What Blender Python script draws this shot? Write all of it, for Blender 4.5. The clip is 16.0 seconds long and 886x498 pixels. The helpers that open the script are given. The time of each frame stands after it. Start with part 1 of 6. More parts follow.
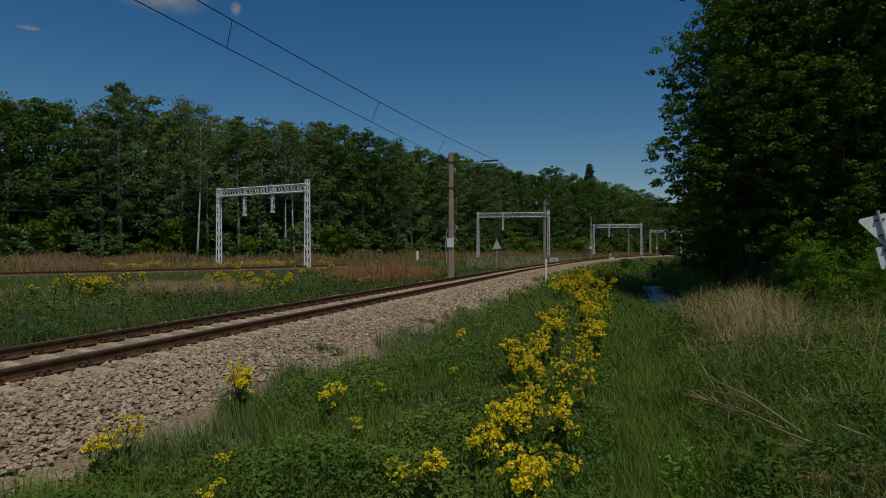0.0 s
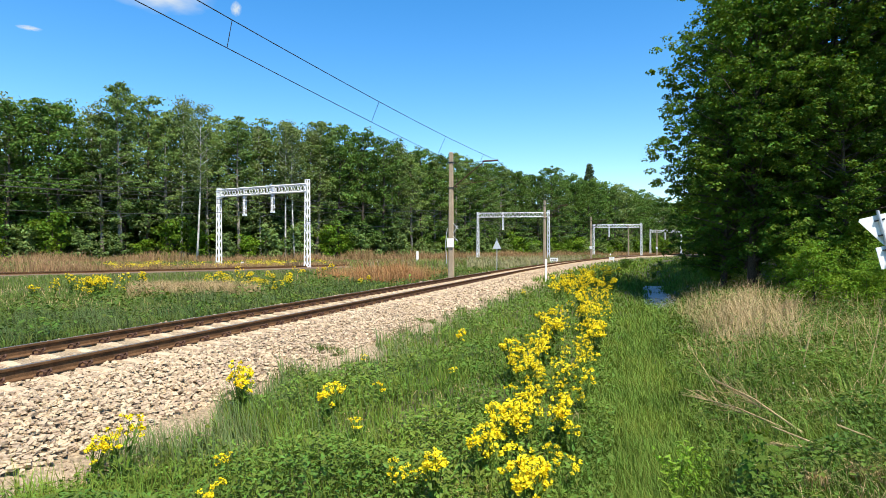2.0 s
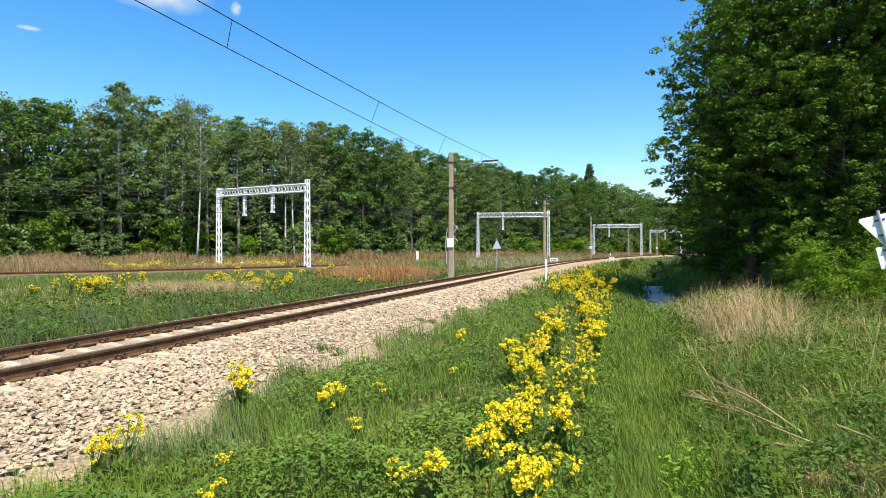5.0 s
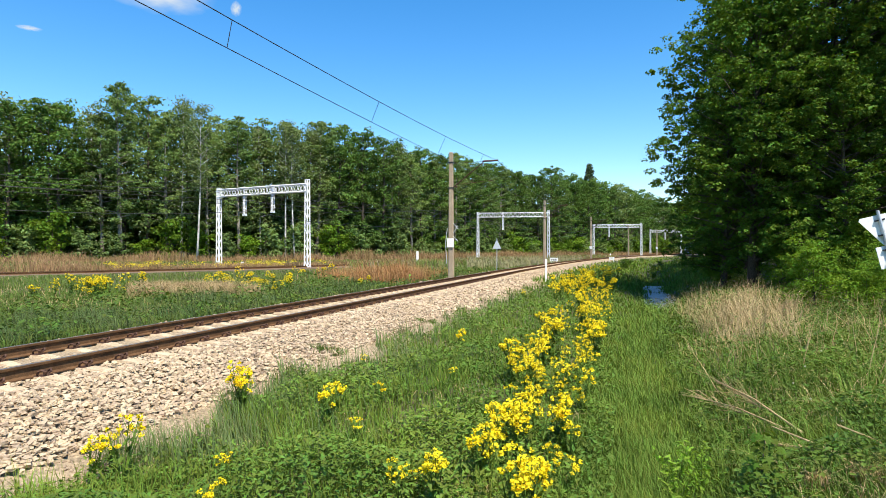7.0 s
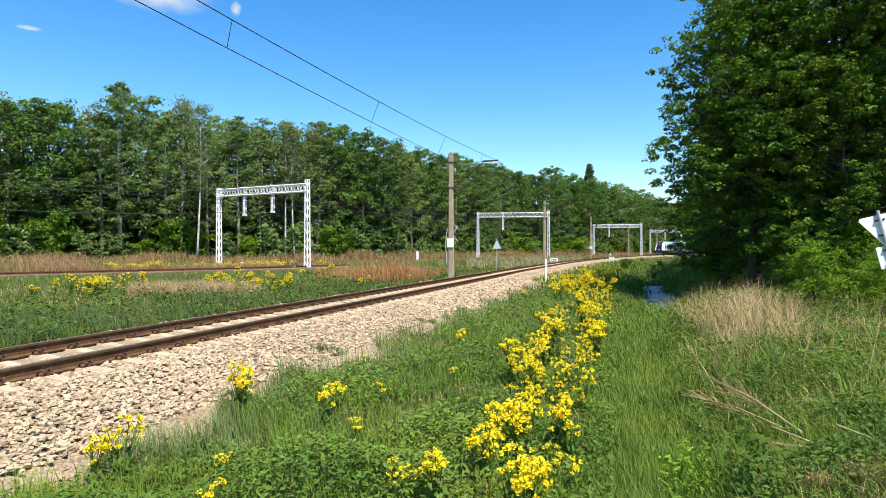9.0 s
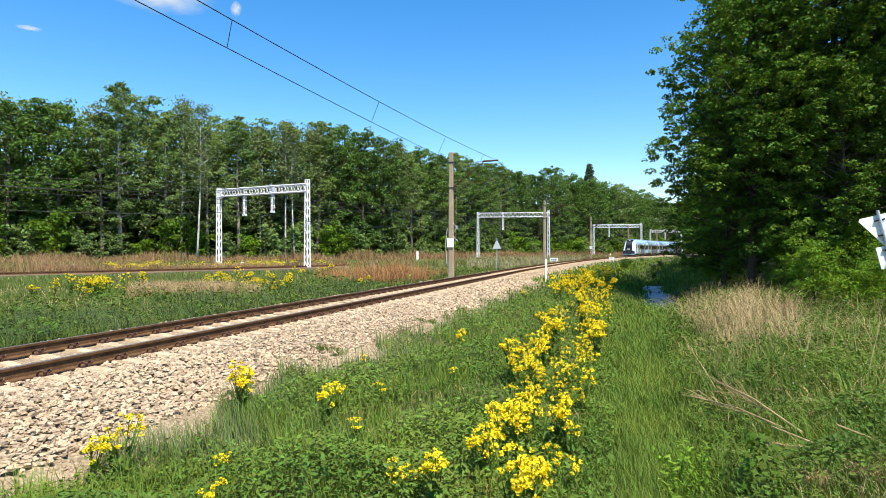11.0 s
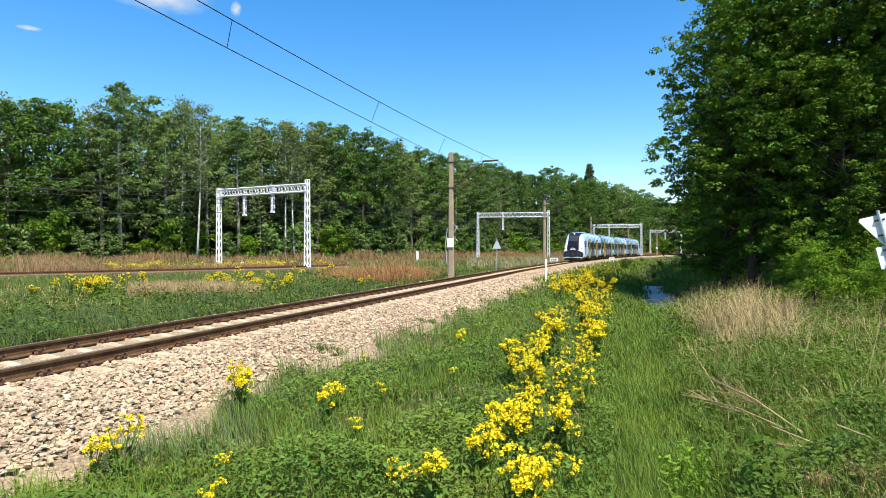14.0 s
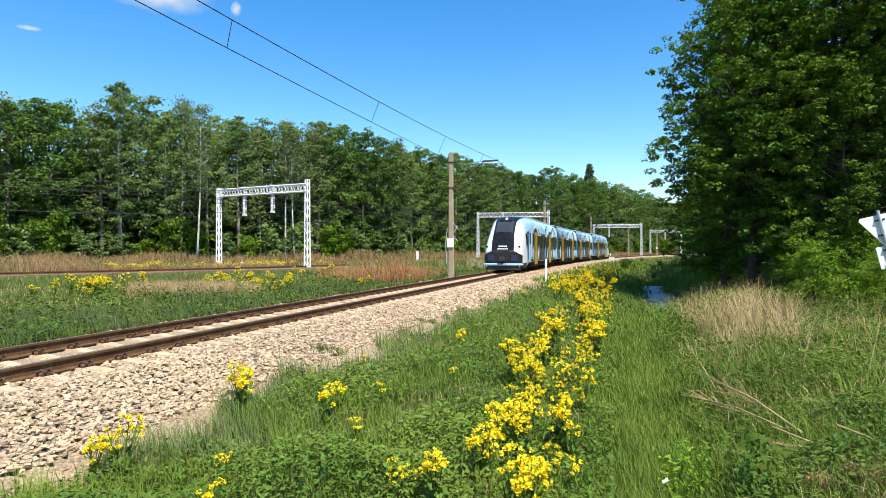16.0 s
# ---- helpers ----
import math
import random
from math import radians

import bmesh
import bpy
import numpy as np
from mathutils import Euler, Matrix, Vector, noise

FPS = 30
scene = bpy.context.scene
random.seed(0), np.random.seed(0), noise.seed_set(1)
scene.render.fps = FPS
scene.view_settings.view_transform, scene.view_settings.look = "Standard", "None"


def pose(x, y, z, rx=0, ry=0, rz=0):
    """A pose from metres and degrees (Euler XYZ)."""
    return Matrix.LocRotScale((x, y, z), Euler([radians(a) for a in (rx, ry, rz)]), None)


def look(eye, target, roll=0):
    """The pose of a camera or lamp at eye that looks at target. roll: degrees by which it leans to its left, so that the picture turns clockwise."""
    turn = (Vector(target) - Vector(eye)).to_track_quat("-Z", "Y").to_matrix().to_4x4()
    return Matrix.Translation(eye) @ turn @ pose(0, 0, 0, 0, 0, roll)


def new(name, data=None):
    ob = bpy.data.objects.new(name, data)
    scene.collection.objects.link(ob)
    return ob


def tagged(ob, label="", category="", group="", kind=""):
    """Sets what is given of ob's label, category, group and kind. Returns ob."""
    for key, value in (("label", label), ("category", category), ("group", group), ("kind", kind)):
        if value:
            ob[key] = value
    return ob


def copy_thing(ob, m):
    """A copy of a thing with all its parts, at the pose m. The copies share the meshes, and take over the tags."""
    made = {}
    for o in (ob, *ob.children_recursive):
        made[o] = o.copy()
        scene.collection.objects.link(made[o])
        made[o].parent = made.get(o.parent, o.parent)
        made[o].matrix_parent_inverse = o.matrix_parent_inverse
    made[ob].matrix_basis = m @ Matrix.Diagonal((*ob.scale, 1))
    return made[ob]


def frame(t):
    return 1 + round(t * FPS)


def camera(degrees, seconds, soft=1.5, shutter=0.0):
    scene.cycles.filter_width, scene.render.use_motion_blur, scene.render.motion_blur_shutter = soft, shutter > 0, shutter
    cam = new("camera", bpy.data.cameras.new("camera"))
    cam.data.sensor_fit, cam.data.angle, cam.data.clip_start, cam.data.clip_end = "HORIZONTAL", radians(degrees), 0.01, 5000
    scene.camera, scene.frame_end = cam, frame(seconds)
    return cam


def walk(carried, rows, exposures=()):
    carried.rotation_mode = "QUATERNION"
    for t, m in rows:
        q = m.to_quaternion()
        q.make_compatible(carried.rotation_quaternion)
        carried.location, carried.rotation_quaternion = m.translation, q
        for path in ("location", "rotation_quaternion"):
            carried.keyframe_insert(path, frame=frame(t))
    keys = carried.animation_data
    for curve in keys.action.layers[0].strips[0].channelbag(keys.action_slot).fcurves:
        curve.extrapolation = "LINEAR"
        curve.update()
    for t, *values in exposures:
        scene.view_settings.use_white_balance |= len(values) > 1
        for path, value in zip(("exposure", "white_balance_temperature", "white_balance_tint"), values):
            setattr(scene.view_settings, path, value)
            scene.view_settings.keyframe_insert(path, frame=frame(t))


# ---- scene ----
cam = camera(72.3, 16.0, soft=0.7)
VIEW = pose(0, 0, 1.376, 90.21, 0, 0)
walk(cam, [(0.0, VIEW), (16.0, VIEW)],
     exposures=[(0.0, -1.31), (0.5, -0.53), (1.0, 0.23), (1.4, 0.74), (1.6, 0.81), (16.0, 0.81)])

# ---- world and sun ----
SUN_EL, SUN_AZ = radians(60), math.atan2(0.45, -0.893)
world = bpy.data.worlds.new("sky")
scene.world = world
world.use_nodes = True
wn, wl = world.node_tree.nodes, world.node_tree.links
sky = wn.new("ShaderNodeTexSky")
sky.sky_type = "NISHITA"
sky.sun_disc = False
sky.sun_elevation, sky.sun_rotation = SUN_EL, SUN_AZ
sky.air_density, sky.dust_density, sky.ozone_density = 1.0, 0.3, 2.0
deep = wn.new("ShaderNodeHueSaturation")
deep.inputs["Saturation"].default_value = 1.40
wl.new(sky.outputs[0], deep.inputs["Color"])
wl.new(deep.outputs[0], wn["Background"].inputs[0])
wn["Background"].inputs[1].default_value = 0.132
# one small white cloud, far off
cm = bpy.data.materials.new("cloud")
cm.use_nodes = True
cn, cl = cm.node_tree.nodes, cm.node_tree.links
cn.remove(cn["Principled BSDF"])
tc, cg, cz = cn.new("ShaderNodeTexCoord"), cn.new("ShaderNodeTexGradient"), cn.new("ShaderNodeTexNoise")
cg.gradient_type = "SPHERICAL"
cz.inputs["Scale"].default_value, cz.inputs["Detail"].default_value = 2.2, 8
cmul, crmp = cn.new("ShaderNodeMath"), cn.new("ShaderNodeMapRange")
cmul.operation = "MULTIPLY"
cl.new(tc.outputs["Object"], cg.inputs["Vector"])
cl.new(tc.outputs["Object"], cz.inputs["Vector"])
cl.new(cg.outputs["Fac"], cmul.inputs[0])
cl.new(cz.outputs["Fac"], cmul.inputs[1])
crmp.inputs["From Min"].default_value, crmp.inputs["From Max"].default_value = 0.08, 0.42
crmp.inputs["To Max"].default_value = 0.85
cl.new(cmul.outputs[0], crmp.inputs["Value"])
ce, ct, cx = cn.new("ShaderNodeEmission"), cn.new("ShaderNodeBsdfTransparent"), cn.new("ShaderNodeMixShader")
ce.inputs["Strength"].default_value = 0.5
ce.inputs["Color"].default_value = (0.86, 0.95, 1.0, 1)
cl.new(crmp.outputs["Result"], cx.inputs[0])
cl.new(ct.outputs[0], cx.inputs[1])
cl.new(ce.outputs[0], cx.inputs[2])
cl.new(cx.outputs[0], cn["Material Output"].inputs["Surface"])
for cpos, csize in (((-840, 1800, 770), (190, 75, 1)), ((-615, 1800, 722), (20, 28, 1)), ((-1230, 1800, 665), (42, 10, 1))):
    cme = bpy.data.meshes.new("cloud")
    cme.from_pydata([(-1, -1, 0), (1, -1, 0), (1, 1, 0), (-1, 1, 0)], [], [(0, 1, 2, 3)])
    cme.materials.append(cm)
    cob = new("cloud", cme)
    cob.matrix_basis = look(cpos, (0, 0, 1)) @ Matrix.Diagonal((*csize, 1))
    cob.visible_shadow = False
    tagged(cob, "small wispy white cloud in a blue sky", "cloud", kind="structure")
sun = new("sun", bpy.data.lights.new("sun", "SUN"))
sun.data.energy, sun.data.angle, sun.data.color = 5.0, radians(0.5), (1.0, 0.93, 0.80)
sun_from = Vector((math.sin(SUN_AZ) * math.cos(SUN_EL), math.cos(SUN_AZ) * math.cos(SUN_EL), math.sin(SUN_EL)))
sun.matrix_world = look(sun_from * 100, (0, 0, 0))

# ---- the line of the railway ----
TH, A0, S0, RAD = radians(16.13), -7.66, 38.5, 608.0
N0 = np.array([math.cos(TH), -math.sin(TH)])
D0 = np.array([math.sin(TH), math.cos(TH)])
PC = A0 * N0 + S0 * D0          # where the curve begins
CC = PC + RAD * N0              # its centre


def grade(s):
    return 0.0025 * max(0.0, s - 60.0)


def track(s, u=0.0):
    """Plan place at s metres along the near line and u metres to its right, and the heading."""
    if s <= S0:
        p = A0 * N0 + s * D0 + u * N0
        return p[0], p[1], TH
    q = (s - S0) / RAD
    p = CC - (RAD - u) * (math.cos(q) * N0 - math.sin(q) * D0)
    return p[0], p[1], TH + q


def track_su(x, y):
    """The reverse, for arrays."""
    x, y = np.asarray(x, float), np.asarray(y, float)
    s = x * D0[0] + y * D0[1]
    u = x * N0[0] + y * N0[1] - A0
    rx, ry = x - CC[0], y - CC[1]
    r = np.hypot(rx, ry)
    q = np.arctan2(rx * D0[0] + ry * D0[1], -(rx * N0[0] + ry * N0[1]))
    on = (s > S0) & (q > 0) & (q < 1.6)
    return np.where(on, S0 + q * RAD, s), np.where(on, RAD - r, u)


# the far line: a smooth curve through a few places
FAR = [(-75, 4), (-52, 22), (-31.4, 43), (-20.3, 55.3), (-13.6, 65), (-1.5, 88), (13, 117), (29, 144), (47.5, 172), (82, 225), (128, 280), (185, 330)]


def far_line(n=14):
    out = []
    for i in range(1, len(FAR) - 2):
        p0, p1, p2, p3 = (np.array(FAR[j], float) for j in (i - 1, i, i + 1, i + 2))
        for k in range(n):
            t = k / n
            out.append(0.5 * (2 * p1 + (p2 - p0) * t + (2 * p0 - 5 * p1 + 4 * p2 - p3) * t * t + (3 * p1 - p0 - 3 * p2 + p3) * t ** 3))
    return np.array(out)


FARP = far_line()


def far_dist(x, y):
    x, y = np.asarray(x, float), np.asarray(y, float)
    best = np.full(x.shape, 1e9)
    for p in FARP:
        best = np.minimum(best, np.hypot(x - p[0], y - p[1]))
    return best


def wob(x, y, f, k=0.0):
    return (np.sin(x * f * 1.3 + 1.7 * np.sin(y * f * 0.9 + k)) + np.sin(y * f * 1.1 + 2.1 * np.sin(x * f * 0.7 + 3 + k))) * 0.5


def ground_z(x, y):
    """Height of the ground: ballast shoulder, ridge, ditch, right bank and meadow."""
    x, y = np.asarray(x, float), np.asarray(y, float)
    s, u = track_su(x, y)
    prof_u = [-400, -60, -25, -9, -5.0, -3.2, -2.5, -1.75, 0, 1.75, 2.4, 3.3, 4.3, 5.6, 6.8, 7.6, 8.3, 9.3, 10.6, 13, 18, 60, 400]
    prof_z = [0.3, -0.1, -0.35, -0.55, -0.6, -0.55, -0.36, -0.215, -0.215, -0.215, -0.36, -0.66, -0.72, -0.74, -0.86, -1.06, -1.08, -0.86, -0.55, -0.42, -0.3, 0.0, 0.3]
    drift = np.clip((s - 12) * 0.06, 0, 2.1) * np.clip((u - 5.5) / 2.5, 0, 1)
    z = np.interp(u - drift, prof_u, prof_z)
    rough = np.clip((np.abs(u) - 3.4) / 3, 0, 1)
    z = z + rough * (0.05 * wob(x, y, 0.9) + 0.03 * wob(x, y, 2.7, 1.0))
    # the ditch deepens where it holds water
    z = z - 0.35 * np.exp(-((u - 10.0) / 1.1) ** 2) * np.clip((s - 24) / 6, 0, 1) * np.clip((70 - s) / 10, 0, 1)
    fd = far_dist(x, y)
    bed = np.interp(fd, [0, 1.7, 2.6, 4.5], [1, 1, 0.35, 0])
    z = z * (1 - bed) + (-0.35) * bed
    # an unseen rise added under the standpoint, so the eye stands 1.65 m up
    z = z + (-0.28 - z) * np.clip((3.4 - y) / 1.9, 0, 1) * np.clip((u - 4.0) / 1.5, 0, 1)
    return z + 0.0025 * np.clip(s - 60, 0, 200)


def gz(x, y):
    return float(ground_z(np.array([x]), np.array([y]))[0])


def at_u(s, u):
    x, y, h = track(s, u)
    return x, y, gz(x, y)


# ---- materials ----
def mat(name, color, rough=0.8, color2=None, scale=3.0, detail_scale=40.0, detail=0.25, bump=0.0, bump_scale=None, metal=0.0,
        island=0.0, hue=0.05, thin=0.0, spec=0.3, coords="pos", color3=None):
    """A surface: two colours in large patches, fine grain, bump, variation from piece to piece; thin: light shines through."""
    m = bpy.data.materials.new(name)
    m.use_nodes = True
    nt = m.node_tree
    n, l = nt.nodes, nt.links
    b = n["Principled BSDF"]
    b.inputs["Roughness"].default_value = rough
    b.inputs["Metallic"].default_value = metal
    b.inputs["Specular IOR Level"].default_value = 0.12 if thin else spec
    if coords == "pos":
        src = n.new("ShaderNodeNewGeometry").outputs["Position"]
    else:
        src = n.new("ShaderNodeTexCoord").outputs["Object"]
    big = n.new("ShaderNodeTexNoise")
    big.inputs["Scale"].default_value, big.inputs["Detail"].default_value = scale, 4
    l.new(src, big.inputs["Vector"])
    ramp = n.new("ShaderNodeValToRGB")
    ramp.color_ramp.elements[0].position, ramp.color_ramp.elements[1].position = 0.35, 0.65
    ramp.color_ramp.elements[0].color = (*color, 1)
    ramp.color_ramp.elements[1].color = (*(color2 or [c * 0.75 for c in color]), 1)
    if color3:
        e = ramp.color_ramp.elements.new(0.8)
        e.color = (*color3, 1)
    l.new(big.outputs["Fac"], ramp.inputs["Fac"])
    fine = n.new("ShaderNodeTexNoise")
    fine.inputs["Scale"].default_value, fine.inputs["Detail"].default_value = detail_scale, 5
    l.new(src, fine.inputs["Vector"])
    mr = n.new("ShaderNodeMapRange")
    mr.inputs["From Min"].default_value, mr.inputs["From Max"].default_value = 0.3, 0.7
    mr.inputs["To Min"].default_value, mr.inputs["To Max"].default_value = 1 - detail, 1 + detail
    l.new(fine.outputs["Fac"], mr.inputs["Value"])
    mul = n.new("ShaderNodeMix")
    mul.data_type, mul.blend_type = "RGBA", "MULTIPLY"
    mul.inputs["Factor"].default_value = 1.0
    l.new(ramp.outputs["Color"], mul.inputs["A"])
    l.new(mr.outputs["Result"], mul.inputs["B"])
    out = mul.outputs["Result"]
    if island:
        geo, info = n.new("ShaderNodeNewGeometry"), n.new("ShaderNodeObjectInfo")
        add = n.new("ShaderNodeMath")
        add.operation = "ADD"
        l.new(geo.outputs["Random Per Island"], add.inputs[0])
        l.new(info.outputs["Random"], add.inputs[1])
        hs = n.new("ShaderNodeHueSaturation")
        mv = n.new("ShaderNodeMapRange")
        mv.inputs["From Max"].default_value = 2.0
        mv.inputs["To Min"].default_value, mv.inputs["To Max"].default_value = 1 - island, 1 + island
        l.new(add.outputs[0], mv.inputs["Value"])
        l.new(mv.outputs["Result"], hs.inputs["Value"])
        mh = n.new("ShaderNodeMapRange")
        mh.inputs["To Min"].default_value, mh.inputs["To Max"].default_value = 0.5 - island * hue, 0.5 + island * hue
        l.new(geo.outputs["Random Per Island"], mh.inputs["Value"])
        l.new(mh.outputs["Result"], hs.inputs["Hue"])
        l.new(out, hs.inputs["Color"])
        out = hs.outputs["Color"]
    l.new(out, b.inputs["Base Color"])
    if bump:
        bp = n.new("ShaderNodeBump")
        bp.inputs["Strength"].default_value, bp.inputs["Distance"].default_value = min(1.0, bump * 4), bump
        bn = n.new("ShaderNodeTexNoise")
        bn.inputs["Scale"].default_value, bn.inputs["Detail"].default_value = bump_scale or detail_scale, 6
        l.new(src, bn.inputs["Vector"])
        l.new(bn.outputs["Fac"], bp.inputs["Height"])
        l.new(bp.outputs["Normal"], b.inputs["Normal"])
    if thin:
        tr = n.new("ShaderNodeBsdfTranslucent")
        warm = n.new("ShaderNodeMix")
        warm.data_type, warm.blend_type = "RGBA", "MULTIPLY"
        warm.inputs["Factor"].default_value = 1.0
        warm.inputs["B"].default_value = (1.15, 1.1, 0.5, 1)
        l.new(out, warm.inputs["A"])
        l.new(warm.outputs["Result"], tr.inputs["Color"])
        mx = n.new("ShaderNodeMixShader")
        mx.inputs[0].default_value = thin
        l.new(b.outputs[0], mx.inputs[1])
        l.new(tr.outputs[0], mx.inputs[2])
        l.new(mx.outputs[0], n["Material Output"].inputs["Surface"])
    return m


M_EARTH = mat("meadow_soil", (0.045, 0.055, 0.016), 0.95, (0.09, 0.075, 0.035), 0.5, 9, 0.4, bump=0.05, bump_scale=14)
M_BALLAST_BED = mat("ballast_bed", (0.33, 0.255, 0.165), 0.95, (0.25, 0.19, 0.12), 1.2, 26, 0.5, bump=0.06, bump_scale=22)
M_FARBED = mat("brown_ballast", (0.17, 0.115, 0.070), 0.95, (0.12, 0.08, 0.05), 1.2, 20, 0.4, bump=0.05, bump_scale=15)
M_STONE = mat("ballast_stone", (0.42, 0.33, 0.225), 0.9, (0.38, 0.28, 0.18), 7.0, 60, 0.2, island=0.5, hue=0.014, color3=(0.33, 0.235, 0.15))
M_GRIT = mat("grit", (0.42, 0.32, 0.21), 0.95, (0.32, 0.24, 0.155), 1.0, 60, 0.2, island=0.4, hue=0.012)
M_RAIL = mat("rusty_rail", (0.090, 0.048, 0.024), 0.9, (0.135, 0.074, 0.036), 6, 60, 0.3, spec=0.1)
M_RAILTOP = mat("worn_rail_head", (0.33, 0.29, 0.25), 0.35, (0.26, 0.22, 0.18), 5, 60, 0.2, metal=0.8)
M_CONCRETE = mat("sleeper_concrete", (0.52, 0.405, 0.27), 0.9, (0.40, 0.30, 0.19), 5, 50, 0.25, bump=0.01, island=0.15, hue=0.01)
M_POLE = mat("pole_concrete", (0.36, 0.29, 0.20), 0.9, (0.28, 0.22, 0.15), 1.2, 30, 0.2, bump=0.01)
M_STEEL = mat("galvanised_steel", (0.74, 0.75, 0.76), 0.5, (0.64, 0.65, 0.67), 1.5, 30, 0.1)
M_WIRE = mat("wire", (0.035, 0.035, 0.038), 0.5, (0.05, 0.05, 0.05), 3, 30, 0.1, metal=0.5)
M_RUST = mat("rust", (0.09, 0.045, 0.028), 0.8, (0.06, 0.03, 0.02), 6, 60, 0.3)
M_WHITE = mat("white_paint", (0.78, 0.78, 0.76), 0.5, (0.70, 0.70, 0.67), 3, 30, 0.08)
M_GREYBACK = mat("sign_back", (0.55, 0.57, 0.60), 0.45, (0.48, 0.50, 0.53), 3, 30, 0.1, metal=0.3)
M_BLACK = mat("black_paint", (0.015, 0.015, 0.018), 0.4, (0.02, 0.02, 0.025), 3, 30, 0.1)
M_BARK = mat("bark", (0.10, 0.08, 0.06), 0.95, (0.06, 0.05, 0.04), 2, 20, 0.4, bump=0.03)
M_BIRCH = mat("birch_bark", (0.62, 0.60, 0.55), 0.8, (0.30, 0.28, 0.25), 1.3, 9, 0.3, bump=0.01)
M_LEAF_OAK = mat("oak_leaves", (0.096, 0.162, 0.017), 0.6, (0.052, 0.108, 0.012), 0.25, 3, 0.2, island=0.5, thin=0.3)
M_LEAF_ALDER = mat("alder_leaves", (0.188, 0.262, 0.088), 0.6, (0.130, 0.205, 0.062), 0.12, 1.5, 0.25, island=0.4, thin=0.4)
M_LEAF_DARK = mat("hornbeam_leaves", (0.108, 0.185, 0.036), 0.6, (0.074, 0.142, 0.028), 0.12, 1.5, 0.25, island=0.4, thin=0.3)
M_BARK_GREY = mat("grey_bark", (0.30, 0.27, 0.22), 0.9, (0.17, 0.15, 0.12), 1.5, 14, 0.3, bump=0.02)
M_LEAF_BIRCH = mat("birch_leaves", (0.19, 0.24, 0.095), 0.6, (0.135, 0.185, 0.066), 0.15, 1.5, 0.2, island=0.35, thin=0.35)
M_LEAF_BUSH = mat("bush_leaves", (0.155, 0.255, 0.020), 0.55, (0.095, 0.18, 0.016), 0.4, 3, 0.2, island=0.4, thin=0.4)
M_PINE = mat("conifer_needles", (0.070, 0.105, 0.045), 0.7, (0.050, 0.080, 0.034), 0.4, 3, 0.2, island=0.25, thin=0.1)
M_GRASS = mat("grass", (0.150, 0.212, 0.030), 0.65, (0.076, 0.135, 0.020), 0.9, 5, 0.25, island=0.6, thin=0.22, color3=(0.22, 0.22, 0.04))
M_GRASS_FAR = mat("meadow_grass", (0.105, 0.170, 0.032), 0.7, (0.16, 0.195, 0.055), 0.35, 3, 0.2, island=0.45, thin=0.4, color3=(0.38, 0.31, 0.16))
M_GRASS_LIGHT = mat("light_grass", (0.155, 0.220, 0.040), 0.65, (0.100, 0.165, 0.028), 0.9, 5, 0.25, island=0.5, thin=0.3, color3=(0.30, 0.24, 0.08))
M_GRASS_BLUE = mat("blue_green_grass", (0.080, 0.130, 0.040), 0.65, (0.13, 0.165, 0.065), 0.6, 5, 0.25, island=0.55, thin=0.3)
M_WEED = mat("weed_leaves", (0.142, 0.208, 0.032), 0.5, (0.072, 0.130, 0.020), 0.8, 6, 0.2, island=0.55, thin=0.25)
M_DRY = mat("dry_stalks", (0.52, 0.39, 0.21), 0.8, (0.38, 0.27, 0.14), 1.0, 10, 0.2, island=0.4, hue=0.02, thin=0.15)
M_SORREL = mat("russet_stalks", (0.29, 0.125, 0.050), 0.85, (0.31, 0.20, 0.095), 0.8, 6, 0.2, island=0.5, hue=0.04, thin=0.2, color3=(0.13, 0.15, 0.04))
M_REED = mat("brown_reed", (0.34, 0.215, 0.115), 0.85, (0.25, 0.17, 0.08), 0.15, 4, 0.2, island=0.4, thin=0.2, color3=(0.15, 0.15, 0.05))
M_PALE_REED = mat("pale_reed", (0.34, 0.29, 0.19), 0.85, (0.17, 0.19, 0.07), 0.4, 4, 0.2, island=0.35, thin=0.2)
M_PETAL = mat("yellow_petals", (0.80, 0.62, 0.012), 0.6, (0.82, 0.68, 0.03), 5, 30, 0.1, island=0.14, thin=0.25)
# slate blue base stands in for the sky's reflection on the water
M_WATER = mat("ditch_water", (0.10, 0.125, 0.16), 0.42, (0.06, 0.08, 0.11), 1.5, 5, 0.3, bump=0.05, bump_scale=1.6, spec=0.2)


# ---- builders ----
def mesh_of(name, verts, faces, material, smooth=False):
    me = bpy.data.meshes.new(name)
    me.from_pydata([tuple(v) for v in verts], [], faces)
    if material:
        me.materials.append(material)
    if smooth:
        me.shade_smooth()
    me.update()
    return me


def fast_mesh(name, verts, quads=None, tris=None, material=None):
    """A big mesh from arrays of corners, of quads and of triangles."""
    verts = np.asarray(verts, np.float32)
    quads = np.zeros((0, 4), np.int32) if quads is None else np.asarray(quads, np.int32)
    tris = np.zeros((0, 3), np.int32) if tris is None else np.asarray(tris, np.int32)
    me = bpy.data.meshes.new(name)
    me.vertices.add(len(verts))
    me.vertices.foreach_set("co", verts.ravel())
    me.loops.add(quads.size + tris.size)
    me.loops.foreach_set("vertex_index", np.concatenate([quads.ravel(), tris.ravel()]))
    me.polygons.add(len(quads) + len(tris))
    me.polygons.foreach_set("loop_start", np.concatenate([np.arange(len(quads)) * 4, quads.size + np.arange(len(tris)) * 3]).astype(np.int32))
    me.update(calc_edges=True)
    me.shade_flat()
    if material:
        me.materials.append(material)
    return me


